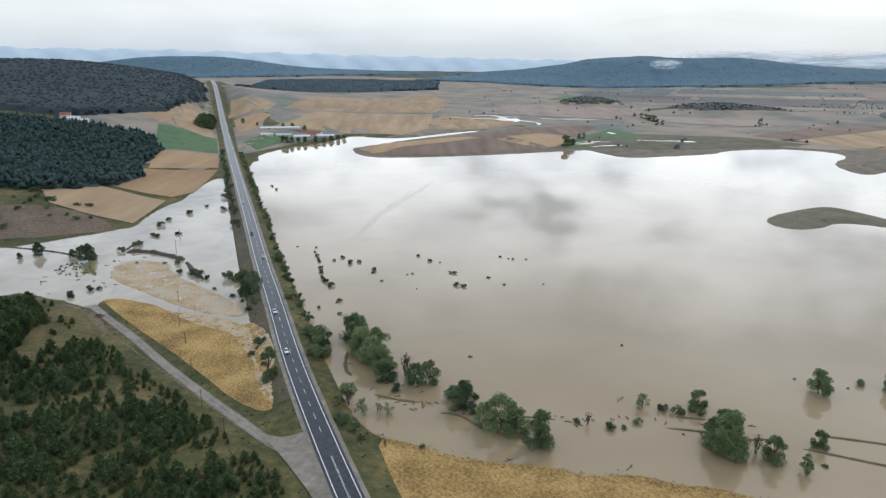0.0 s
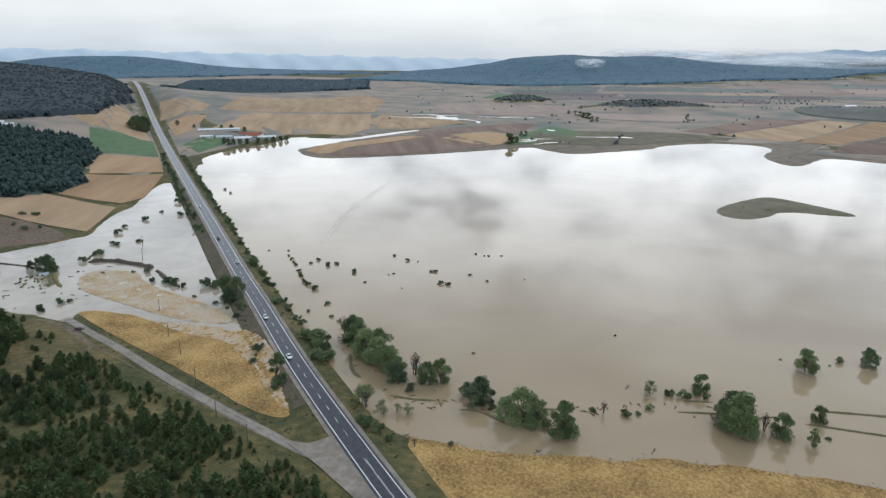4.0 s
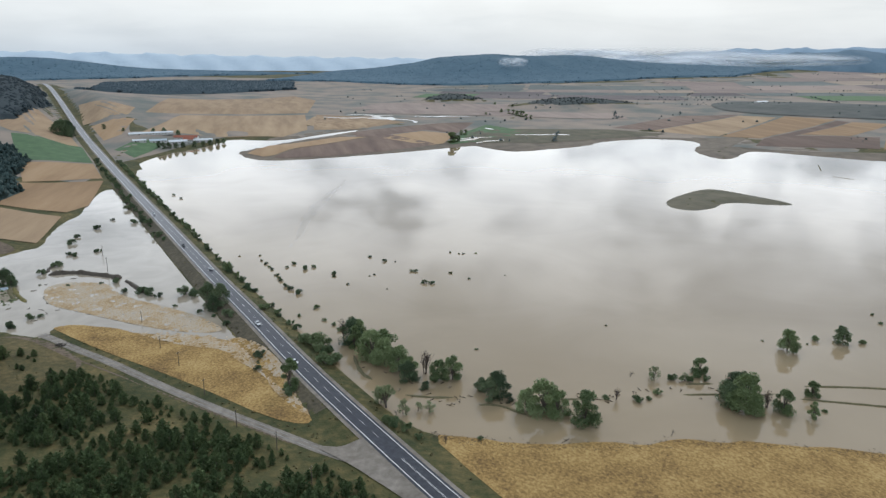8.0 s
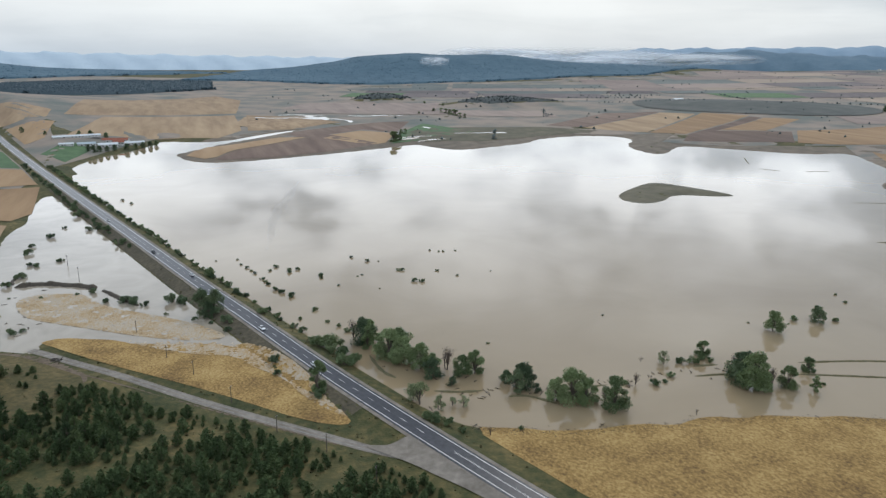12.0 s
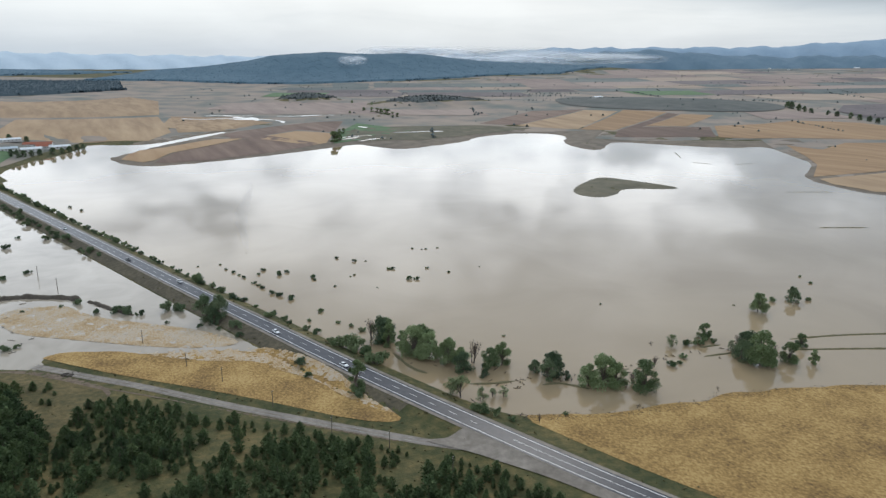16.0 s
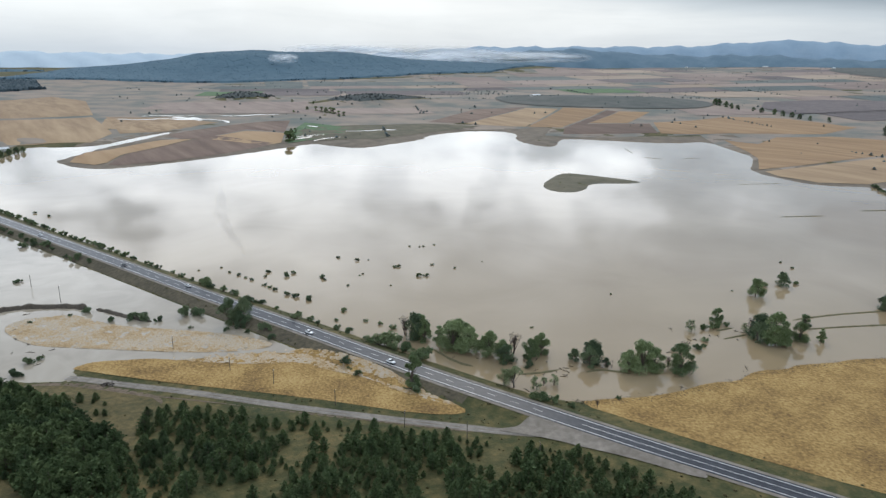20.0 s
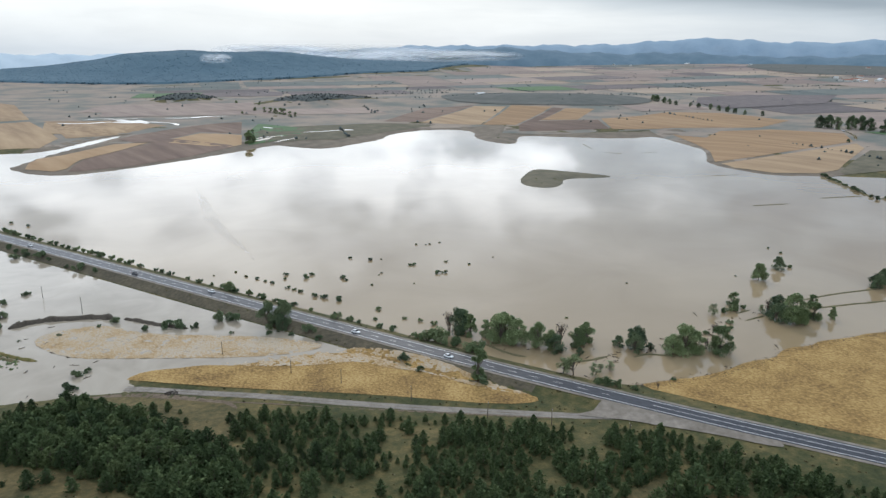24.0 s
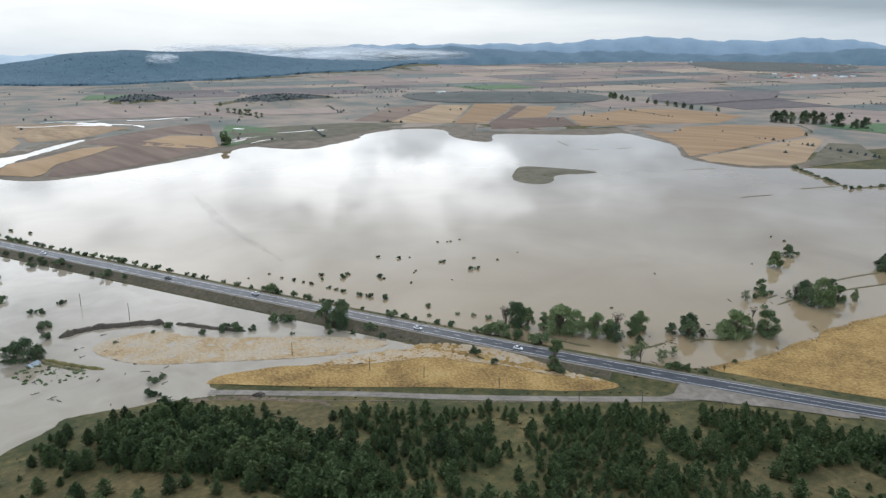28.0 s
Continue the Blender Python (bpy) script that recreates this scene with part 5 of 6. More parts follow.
grow([(-73.6, 258.9, 14.5)], "tall", "poplar_tree", "tall leafy poplar beside the highway", "tree", "roadside trees", 1.0, 14)

SCRUB = random.Random(17)
for _ in range(44):
    t = SCRUB.random()
    x, y = -430 + 150 * t + SCRUB.uniform(-12, 12), 575 - 40 * t + SCRUB.gauss(0, 26)
    if max(signed(POOL, np.array([x]), np.array([y]))) < -8:
        plant("darkbush" if SCRUB.random() < 0.6 else "bush", x, y, SCRUB.uniform(2.0, 5.0), SCRUB, "bush", "scrubby bush on the bare slope under the wood", "bush", "scrub under the pine wood", 1.2)

# the hedge-like row of bushes between the highway and the lake
rng = random.Random(15)
s = float(np.interp(320, ROAD[:, 1], ROAD_S))
while s < float(np.interp(880, ROAD[:, 1], ROAD_S)):
    x, y, z, a = on_road(s, rng.uniform(11.5, 14.0))
    far = (y - 320) / 560
    plant("darkbush" if rng.random() < 0.5 else "bush", x, y, rng.uniform(2.4, 4.6) + 1.6 * far, rng, "bush", "bush in the row between highway and lake", "bush", "row of bushes by the lake", 0.95)
    s += rng.uniform(5.5, 15) * (1 - 0.35 * far)
s = float(np.interp(470, ROAD[:, 1], ROAD_S))
while s < float(np.interp(900, ROAD[:, 1], ROAD_S)):
    x, y, z, a = on_road(s, -rng.uniform(9.5, 13.0))
    if y > 560 or rng.random() < 0.35:
        plant("darkbush", x, y, rng.uniform(3.0, 6.0), rng, "bush", "dark bush on the meadow side of the highway", "bush", "bushes along the highway", 0.95)
    s += rng.uniform(6, 15)

# ---- the pine slope in front ----
DENSE = smooth([(-238, 309), (-222, 325), (-208, 330), (-198, 318), (-193, 296), (-186, 272), (-178, 255), (-190, 226), (-205, 240), (-206, 256), (-216, 275)], 1)
MEADOW = smooth([(-262, 345), (-240, 304), (-221, 280), (-210, 255), (-204, 228), (-260, 170), (-400, 250)], 1)
CLEARINGS = [smooth(p, 1) for p in ([(-206, 346), (-180, 338), (-154, 308), (-152, 292), (-168, 286), (-177, 262), (-184, 264), (-190, 288), (-195, 318)], [(-86, 172), (-73, 164), (-69, 137), (-84, 128), (-112, 150), (-118, 164)])]
SPARSE = smooth([(-162, 312), (-120, 276), (-96, 250), (-112, 240), (-146, 259), (-172, 276)], 1)
M_DRYGRASS = material("dry_slope_grass", [(0.28, (0.052, 0.052, 0.021)), (0.45, (0.086, 0.073, 0.030)), (0.6, (0.122, 0.095, 0.040)), (0.8, (0.175, 0.132, 0.062))], 0.45, 12, 0.95, 0.2, 1.6, 0.045, 0.7)
BARE_END = smooth([(-208, 342), (-193, 338), (-176, 319), (-158, 299), (-168, 286), (-177, 262), (-184, 264), (-190, 288), (-195, 318)], 1)
for patch in (MEADOW, BARE_END, CLEARINGS[1]):
    drape("dry_meadow", patch, M_DRYGRASS, 0.16, 3.0, "open slope of dry golden-brown grass among the pines", "meadow", kind="structure")
rng = random.Random(16)
pick = np.random.RandomState(16)
N = 70000
cx, cy = pick.uniform(-275, -18, N), pick.uniform(95, 345, N)
edge = signed(HILL, cx, cy)
dense = signed(DENSE, cx, cy) > 0
clump = waves(cx, cy, 46, 40)
near = np.where(edge < 3, 0.02, np.where(edge < 9, 0.25 + 0.6 * clump, np.where(edge < 22, 0.52 + 1.1 * clump, 0.85 + 1.35 * clump)))
back = np.where(edge < 10, 0.02, np.where(edge < 24, 0.14 + 0.5 * clump, 0.48 + 1.1 * clump))
want = np.where(cx > -125, near, back)
want = np.where(signed(SPARSE, cx, cy) > 0, 0.20 + 0.5 * clump, want)
want = np.where(dense, 1.0, want)
want = np.where(signed(MEADOW, cx, cy) > 0, 0.012, want)
for q in CLEARINGS:
    want = np.where(signed(q, cx, cy) > 0, 0.008, want)
visible = cy > np.interp(cx, [-264, -221, -175, -129, -84, -44, -18], [225, 205, 188, 150, 108, 100, 100])
good = (edge > 3) & visible & (pick.rand(N) < want)
tall = np.where(dense, pick.uniform(6.0, 10.4, N), np.where(cx > -110, pick.uniform(1.5, 2.95, N) ** 2, pick.uniform(1.4, 2.8, N) ** 2) * np.minimum(1.0, 0.6 + edge / 45))
spots, cells = [], {}
for x, y, h, d in zip(cx[good], cy[good], tall[good], dense[good]):
    gap = 3.4 if d else 1.9 + 0.27 * h
    c = (int(x // 4), int(y // 4))
    if any((x - a) ** 2 + (y - b) ** 2 < gap * gap for u in (-1, 0, 1) for v in (-1, 0, 1) for a, b in cells.get((c[0] + u, c[1] + v), ())):
        continue
    cells.setdefault(c, []).append((x, y))
    spots.append((float(x), float(y), float(h)))
spots = [(-83, 157, 11.0), (-77, 160, 8.5), (-89, 160, 9.0), (-72, 150, 7.5), (-60, 146, 8.0), (-55, 141, 8.5), (-50, 137, 7.0)] + spots
spots.sort(key=lambda q: abs((q[0] + 230) * 150 + (q[1] - 300) * 170) / 227 - 0.5 * max(0, q[1] - 200))
zs = height(np.array([q[0] for q in spots]), np.array([q[1] for q in spots]))
for (x, y, h), z in list(zip(spots, zs))[:300]:
    label = "dark green pine in the dense stand on the slope" if h > 7 else "young green pine on the grassy slope"
    plant("pine", x, y, h, rng, "pine_tree", label, "tree", "pines on the slope", 1.14, float(z))
CROWNS = []
for tr, me in [pine(s, M_PINESTAND, 560, 0.054) for s in (31, 32, 33, 34, 35, 36)]:
    v = np.empty(len(me.vertices) * 3, np.float32)
    me.vertices.foreach_get("co", v)
    f = np.empty(len(me.loops), np.int32)
    me.loops.foreach_get("vertex_index", f)
    CROWNS.append((v.reshape(-1, 3), f.reshape(-1, 3)))
rest = list(zip(spots, zs))[300:1650]
verts, faces, base = [], [], 0
tverts, tfaces = [], []
for i, ((x, y, h), z) in enumerate(rest):
    v, f = CROWNS[i % len(CROWNS)]
    a = i * 2.4
    v = v @ np.array([(math.cos(a), math.sin(a), 0), (-math.sin(a), math.cos(a), 0), (0, 0, 1)])
    verts.append(v * (h * 1.14, h * 1.14, h) + (x, y, z - 0.03 * h))
    faces.append(f + base)
    base += len(v)
    limb(tverts, tfaces, (x, y, z - 0.3), (x, y, z + h * 0.9), h * 0.024, h * 0.006, 5)
for nm, me in (("pine_crowns", mesh_of("pine_crowns", np.vstack(verts), np.vstack(faces), M_PINESTAND)), ("pine_trunks", mesh_of("pine_trunks", tverts, tfaces, M_BARK))):
    tagged(part(nm, me, None), "more young pines scattered over the slope", "trees", kind="stuff")


# ---- banks, drift, poles, cars and buildings ----
M_EARTH = material("dark_wet_earth", [(0.3, (0.045, 0.038, 0.030)), (0.5, (0.075, 0.062, 0.048)), (0.75, (0.12, 0.10, 0.075))], 0.8, 10, 0.9, 0.15, 2.0)
M_REED = material("sodden_reeds", [(0.3, (0.075, 0.068, 0.035)), (0.5, (0.12, 0.105, 0.055)), (0.75, (0.18, 0.15, 0.085))], 1.2, 10, 0.95, 0.15, 3.0)
M_DRIFT = material("wet_driftwood", [(0.3, (0.05, 0.038, 0.028)), (0.7, (0.12, 0.095, 0.07))], 3.0, 8, 0.8)
M_POLE = material("weathered_pole", [(0.3, (0.07, 0.058, 0.045)), (0.7, (0.14, 0.12, 0.10))], 3.0, 8, 0.9)


def bank(name, line, half, high, mat, label, category, seed, group=""):
    """A low uneven ridge of earth along a line."""
    rng = random.Random(seed)
    pts = smooth(line, 2, False)
    out = [np.array(pts[0])]
    for a, b in zip(pts[:-1], pts[1:]):
        n = max(1, int(np.hypot(*(b - a)) / 1.5))
        out.extend(a + (b - a) * (k + 1) / n for k in range(n))
    p = np.array(out)
    d = np.gradient(p, axis=0)
    d /= np.linalg.norm(d, axis=1)[:, None] + 1e-9
    side = np.stack([d[:, 1], -d[:, 0]], 1)
    verts, faces = [], []
    prof = ((-1.0, -0.45), (-0.55, 0.55), (-0.1, 1.0), (0.35, 0.85), (1.0, -0.45))
    for i, (q, s) in enumerate(zip(p, side)):
        end = min(1.0, i / 3, (len(p) - 1 - i) / 3)
        w = half * rng.uniform(0.7, 1.25) * (0.35 + 0.65 * end)
        h = high * rng.uniform(0.6, 1.2) * (0.2 + 0.8 * end)
        for u, v in prof:
            verts.append((q[0] + s[0] * u * w, q[1] + s[1] * u * w, v * h + rng.uniform(-0.06, 0.06)))
    k = len(prof)
    for i in range(len(p) - 1):
        faces += [(i * k + j, i * k + j + 1, (i + 1) * k + j + 1, (i + 1) * k + j) for j in range(k - 1)]
    me = bpy.data.meshes.new(name)
    me.from_pydata(verts, [], faces)
    me.polygons.foreach_set("use_smooth", np.ones(len(faces), bool))
    return tagged(part(name, me, mat), label, category, group)


ARCLINE = [(571, 732), (538, 688), (522, 654), (532, 632), (558, 621), (586, 613)]
bank("earth_dike", [(-212, 441), (-200, 443), (-188, 438), (-173, 429), (-169, 424)], 3.0, 2.1, M_EARTH, "dark curved earth dike above the flooded meadow", "dike", 1)
bank("earth_dike", [(-165, 420), (-161, 414), (-154, 401), (-145, 388)], 2.0, 1.2, M_EARTH, "low dark earth dike broken by the flood", "dike", 2)
bank("embankment_spur", [(-148, 494), (-153, 503), (-158, 513), (-161, 520)], 3.0, 1.3, M_GRAVEL, "gravel spur at the foot of the embankment", "bank", 3)
for i, line in enumerate(([(-214, 446), (-216, 456), (-212, 470)], [(-228, 424), (-240, 432), (-262, 442), (-300, 452)], [(-226, 420), (-222, 408), (-215, 396)])):
    bank("meadow_bank", line, 1.6, 0.6, M_REED if i == 2 else M_EARTH, "low grassy bank rising from the meadow flood", "bank", 10 + i, "meadow banks")
for i, line in enumerate(([(83, 232), (94, 230)], [(77, 224), (92, 221)], [(-4, 233), (3, 232), (11, 222)], [(-46, 288), (-45, 270), (-41, 263)],
                          [(129, 220), (156, 213), (184, 201)], [(120, 211), (145, 200), (170, 188)], [(348, 359), (385, 342)], [(433, 336), (477, 315)], [(97, 216), (113, 217)], [(-30, 247), (-22, 243), (-12, 241)], [(19, 232), (38, 229)],
                          ARCLINE[:2], ARCLINE[2:4], ARCLINE[4:], [(455, 470), (500, 450)])):
    bank("drowned_bank", line, 1.05 if i < 11 else 0.8, 0.45 if i < 11 else 0.25, M_REED, "strip of sodden reeds and turf above the flood", "bank", 20 + i, "drowned banks")
for i, line in enumerate(([(569, 389), (536, 362), (475, 304)], [(471, 301), (514, 280), (560, 255)])):
    bank("field_bank", line, 2.5, 0.9, M_REED, "bank with a hedge crossing the flooded fields", "bank", 40 + i, "field banks")
    rng = random.Random(50 + i)
    for (ax, ay), (bx, by) in zip(line[:-1], line[1:]):
        n = int(math.hypot(bx - ax, by - ay) / 6)
        for k in range(n):
            if rng.random() < 0.8:
                plant("darkbush", ax + (bx - ax) * k / n + rng.uniform(-1, 1), ay + (by - ay) * k / n + rng.uniform(-1, 1), rng.uniform(2.5, 5.0), rng, "bush", "dark hedge bush on the bank", "bush", "hedge on the bank", 1.2, 0.3)
grow([(186, 201, 9.0), (192, 204, 8.0), (197, 199, 7.5), (203, 203, 9.0)], "dark", "tree", "dark tree at the end of the drowned bank", "tree", "dark trees in the flood", 1.0, 60)


def drift(x, y, long, seed):
    """A washed-up branch with forks."""
    rng = random.Random(seed)
    v, f = [], []
    a = rng.uniform(0, 6.283)
    tip = (x + math.cos(a) * long, y + math.sin(a) * long, 0.12)
    limb(v, f, (x, y, 0.05), tip, 0.16, 0.06, 6)
    for _ in range(5):
        t = rng.uniform(0.2, 0.9)
        b = a + rng.uniform(-1.1, 1.1)
        s = (x + math.cos(a) * long * t, y + math.sin(a) * long * t, 0.08)
        limb(v, f, s, (s[0] + math.cos(b) * long * 0.3, s[1] + math.sin(b) * long * 0.3, rng.uniform(0.2, 0.8)), 0.08, 0.03, 4)
    return tagged(part("driftwood", mesh_of("driftwood", v, f, M_DRIFT), None), "dark waterlogged branch drifting in the flood", "driftwood", "driftwood in the flood")


rng = random.Random(70)
DRIFT = [(64, 243, 5), (20, 203, 4), (56, 197, 4), (107, 226, 3), (100, 228, 3), (-16, 236, 3), (-10, 239, 3), (-36, 232, 3), (8, 230, 3), (36, 229, 3), (41, 228, 3)]
for i, (x, y, h) in enumerate(DRIFT):
    drift(x, y, h, 100 + i)
for i in range(26):
    drift(rng.uniform(-236, -186), rng.uniform(352, 432), rng.uniform(1.2, 3.5), 200 + i)
for i in range(12):
    t = rng.random()
    drift(-46 + 40 * t + rng.uniform(-3, 3), 285 - 45 * t + rng.uniform(-8, 5), rng.uniform(1, 2.5), 300 + i)

for i in range(46):
    t = rng.random()
    ax, ay = np.interp(t, (0, 0.3, 0.55, 0.8, 1), (-34, -8, 22, 62, 104)), np.interp(t, (0, 0.3, 0.55, 0.8, 1), (250, 236, 231, 228, 219))
    drift(ax + rng.gauss(0, 3), ay + rng.gauss(0, 2.5), rng.uniform(0.8, 2.4), 400 + i)

# wrack left in a line where the lake laps on the stubble
v, f = [], []
shore = smooth([(-26, 217), (-12, 209), (8, 202), (30, 197), (62, 193), (92, 183), (122, 172), (140, 161)], 2, False)
for _ in range(420):
    k = rng.uniform(0, len(shore) - 1.01)
    a, b = shore[int(k)], shore[int(k) + 1]
    q = a + (b - a) * (k % 1) + np.array((rng.gauss(0, 0.5), rng.gauss(-1.5, 1.6)))
    w = rng.uniform(0.25, 1.0)
    c = rng.uniform(0, 6.283)
    z = max(0.02, z_at(*q)) + 0.12
    limb(v, f, (q[0], q[1], z), (q[0] + math.cos(c) * w, q[1] + math.sin(c) * w, z + 0.08), 0.09, 0.04, 4)
tagged(part("wrack", mesh_of("wrack", v, f, M_DRIFT), None), "line of straw and twigs washed up along the shore", "debris", kind="stuff")


def pole(x, y, tall, seed):
    """A wooden line pole with a cross-arm and insulators."""
    z = max(0.0, z_at(x, y))
    root = tagged(new("utility_pole"), "thin dark wooden utility pole with a short cross-arm", "pole", "utility poles")
    v, f = [], []
    limb(v, f, (0, 0, -0.4), (0, 0, tall), 0.16, 0.11, 8)
    part("shaft", mesh_of("shaft", v, f, M_POLE), None, root)
    bm = bmesh.new()
    box(bm, 1.5, 0.12, 0.12, (0, 0, tall - 0.5), 0.9, 0.01)
    part("cross_arm", bm, M_POLE, root)
    for k in (-0.6, 0.0, 0.6):
        bm = bmesh.new()
        bmesh.ops.create_cone(bm, cap_ends=True, segments=8, radius1=0.06, radius2=0.04, depth=0.2, matrix=Matrix.Translation((math.cos(0.9) * k, math.sin(0.9) * k, tall - 0.34)))
        part("insulator", bm, M_LINE, root)
    root.matrix_basis = Matrix.Translation((x, y, z)) @ Matrix.Rotation(random.Random(seed).uniform(-0.03, 0.03), 4, "X")


for i, (x, y, h) in enumerate([(-119.3, 290.8, 6.4), (-106.3, 261.5, 6.6), (-92.8, 233.5, 6.8), (-78.9, 215.0, 6.8), (-130.0, 312.6, 6.0), (-144.1, 349.5, 6.0), (-68.6, 189.7, 7.5), (-179.2, 441.2, 9.0), (-190, 478, 7.0)]):
    pole(x, y, h, i)

# ---- cars on the highway ----
M_PAINT = material("white_car_paint", [(0.3, (0.74, 0.75, 0.76)), (0.7, (0.82, 0.83, 0.84))], 2.0, 3, 0.25, spec=0.6)
M_PAINT_DARK = material("dark_car_paint", [(0.3, (0.035, 0.037, 0.042)), (0.7, (0.05, 0.053, 0.06))], 2.0, 3, 0.25, spec=0.6)
M_GLASS = material("tinted_glass", [(0.3, (0.015, 0.018, 0.02)), (0.7, (0.025, 0.03, 0.033))], 1.0, 2, 0.06, spec=0.7)
M_TYRE = material("black_rubber", [(0.3, (0.012, 0.012, 0.012)), (0.7, (0.025, 0.025, 0.025))], 4.0, 4, 0.85)
M_RIM = material("alloy_rim", [(0.3, (0.45, 0.45, 0.46)), (0.7, (0.6, 0.6, 0.61))], 4.0, 3, 0.35, metal=0.9)
M_LAMP = material("lamp_lens", [(0.3, (0.75, 0.75, 0.72)), (0.7, (0.85, 0.85, 0.82))], 4.0, 2, 0.15, spec=0.6)
M_TAIL = material("red_lens", [(0.3, (0.35, 0.01, 0.01)), (0.7, (0.45, 0.02, 0.02))], 4.0, 2, 0.2, spec=0.6)


def hull(sections):
    """A closed skin over rings (x, half width low, half width high, z low, z high), bevelled like bodywork."""
    bm = bmesh.new()
    rings = []
    for x, wl, wh, zl, zh in sections:
        zm = zl + (zh - zl) * 0.6
        ring = [(x, -wl, zl), (x, -wl * 1.02, zm), (x, -wh, zh), (x, wh, zh), (x, wl * 1.02, zm), (x, wl, zl)]
        rings.append([bm.verts.new(p) for p in ring])
    for a, b in zip(rings[:-1], rings[1:]):
        for i in range(6):
            bm.faces.new((a[i], a[(i + 1) % 6], b[(i + 1) % 6], b[i]))
    bm.faces.new(list(reversed(rings[0])))
    bm.faces.new(rings[-1])
    bmesh.ops.recalc_face_normals(bm, faces=bm.faces)
    return bm


def car(x, y, z, heading, paint, label):
    root = tagged(new("car"), label, "car", "cars on the highway")
    part("body", hull([(-2.1, 0.72, 0.62, 0.35, 0.78), (-1.9, 0.84, 0.76, 0.24, 0.90), (-1.0, 0.88, 0.82, 0.20, 0.93), (0.6, 0.88, 0.82, 0.20, 0.92), (1.7, 0.86, 0.74, 0.22, 0.80), (2.15, 0.74, 0.60, 0.32, 0.64)]), paint, root, shade=True)
    part("cabin_glass", hull([(-1.55, 0.76, 0.60, 0.88, 0.98), (-1.05, 0.78, 0.60, 0.88, 1.38), (0.15, 0.78, 0.60, 0.88, 1.40), (0.95, 0.78, 0.62, 0.88, 0.96)]), M_GLASS, root)
    part("roof", hull([(-1.10, 0.61, 0.52, 1.37, 1.43), (-0.5, 0.62, 0.54, 1.38, 1.47), (0.18, 0.61, 0.52, 1.38, 1.44)]), paint, root, shade=True)
    for wx in (-1.3, 1.32):
        for wy in (-0.80, 0.80):
            bm = bmesh.new()
            turn = Matrix.Translation((wx, wy, 0.31)) @ Matrix.Rotation(math.pi / 2, 4, "X")
            bmesh.ops.create_cone(bm, cap_ends=True, segments=16, radius1=0.31, radius2=0.31, depth=0.2, matrix=turn)
            wheel = part("wheel", bm, M_TYRE, root)
            bm = bmesh.new()
            bmesh.ops.create_cone(bm, cap_ends=True, segments=10, radius1=0.19, radius2=0.17, depth=0.22, matrix=turn)
            part("rim", bm, M_RIM, wheel)
    for wy in (-0.58, 0.58):
        bm = bmesh.new()
        box(bm, 0.12, 0.3, 0.14, (2.06, wy, 0.60), 0, 0.02)
        part("headlight", bm, M_LAMP, root)
        bm = bmesh.new()
        box(bm, 0.08, 0.28, 0.18, (-2.06, wy * 1.05, 0.72), 0, 0.02)
        part("tail_light", bm, M_TAIL, root)
    root.matrix_basis = Matrix.Translation((x, y, z + 0.01)) @ Matrix.Rotation(heading, 4, "Z")


for yy, lane, paint, label in ((281, -1.6, M_PAINT, "white saloon car driving on the asphalt highway"), (329, -1.6, M_PAINT, "white hatchback car driving on the asphalt highway"), (425, 1.6, M_PAINT, "white car driving on the raised highway"), (484, -1.6, M_PAINT_DARK, "dark car driving on the raised highway"), (590, -1.6, M_PAINT, "white car far along the raised highway")):
    x, y, z, a = on_road(float(np.interp(yy, ROAD[:, 1], ROAD_S)), lane)
    car(x, y, z, a + (math.pi if lane < 0 else 0), paint, label)

# ---- farm and houses ----
M_WALL = material("white_render", [(0.3, (0.48, 0.47, 0.45)), (0.7, (0.62, 0.61, 0.58))], 0.6, 7, 0.9)
M_TIN = material("pale_sheet_roof", [(0.3, (0.50, 0.53, 0.55)), (0.7, (0.66, 0.69, 0.71))], 0.4, 6, 0.5, metal=0.2)
M_TILE = material("red_tile_roof", [(0.3, (0.20, 0.065, 0.04)), (0.7, (0.32, 0.12, 0.075))], 0.8, 8, 0.85)
M_BLUE = material("blue_grey_sheet", [(0.3, (0.30, 0.36, 0.40)), (0.7, (0.42, 0.48, 0.52))], 0.4, 6, 0.5)
M_DOOR = material("dark_door", [(0.3, (0.05, 0.045, 0.04)), (0.7, (0.09, 0.08, 0.07))], 1.0, 4, 0.7)


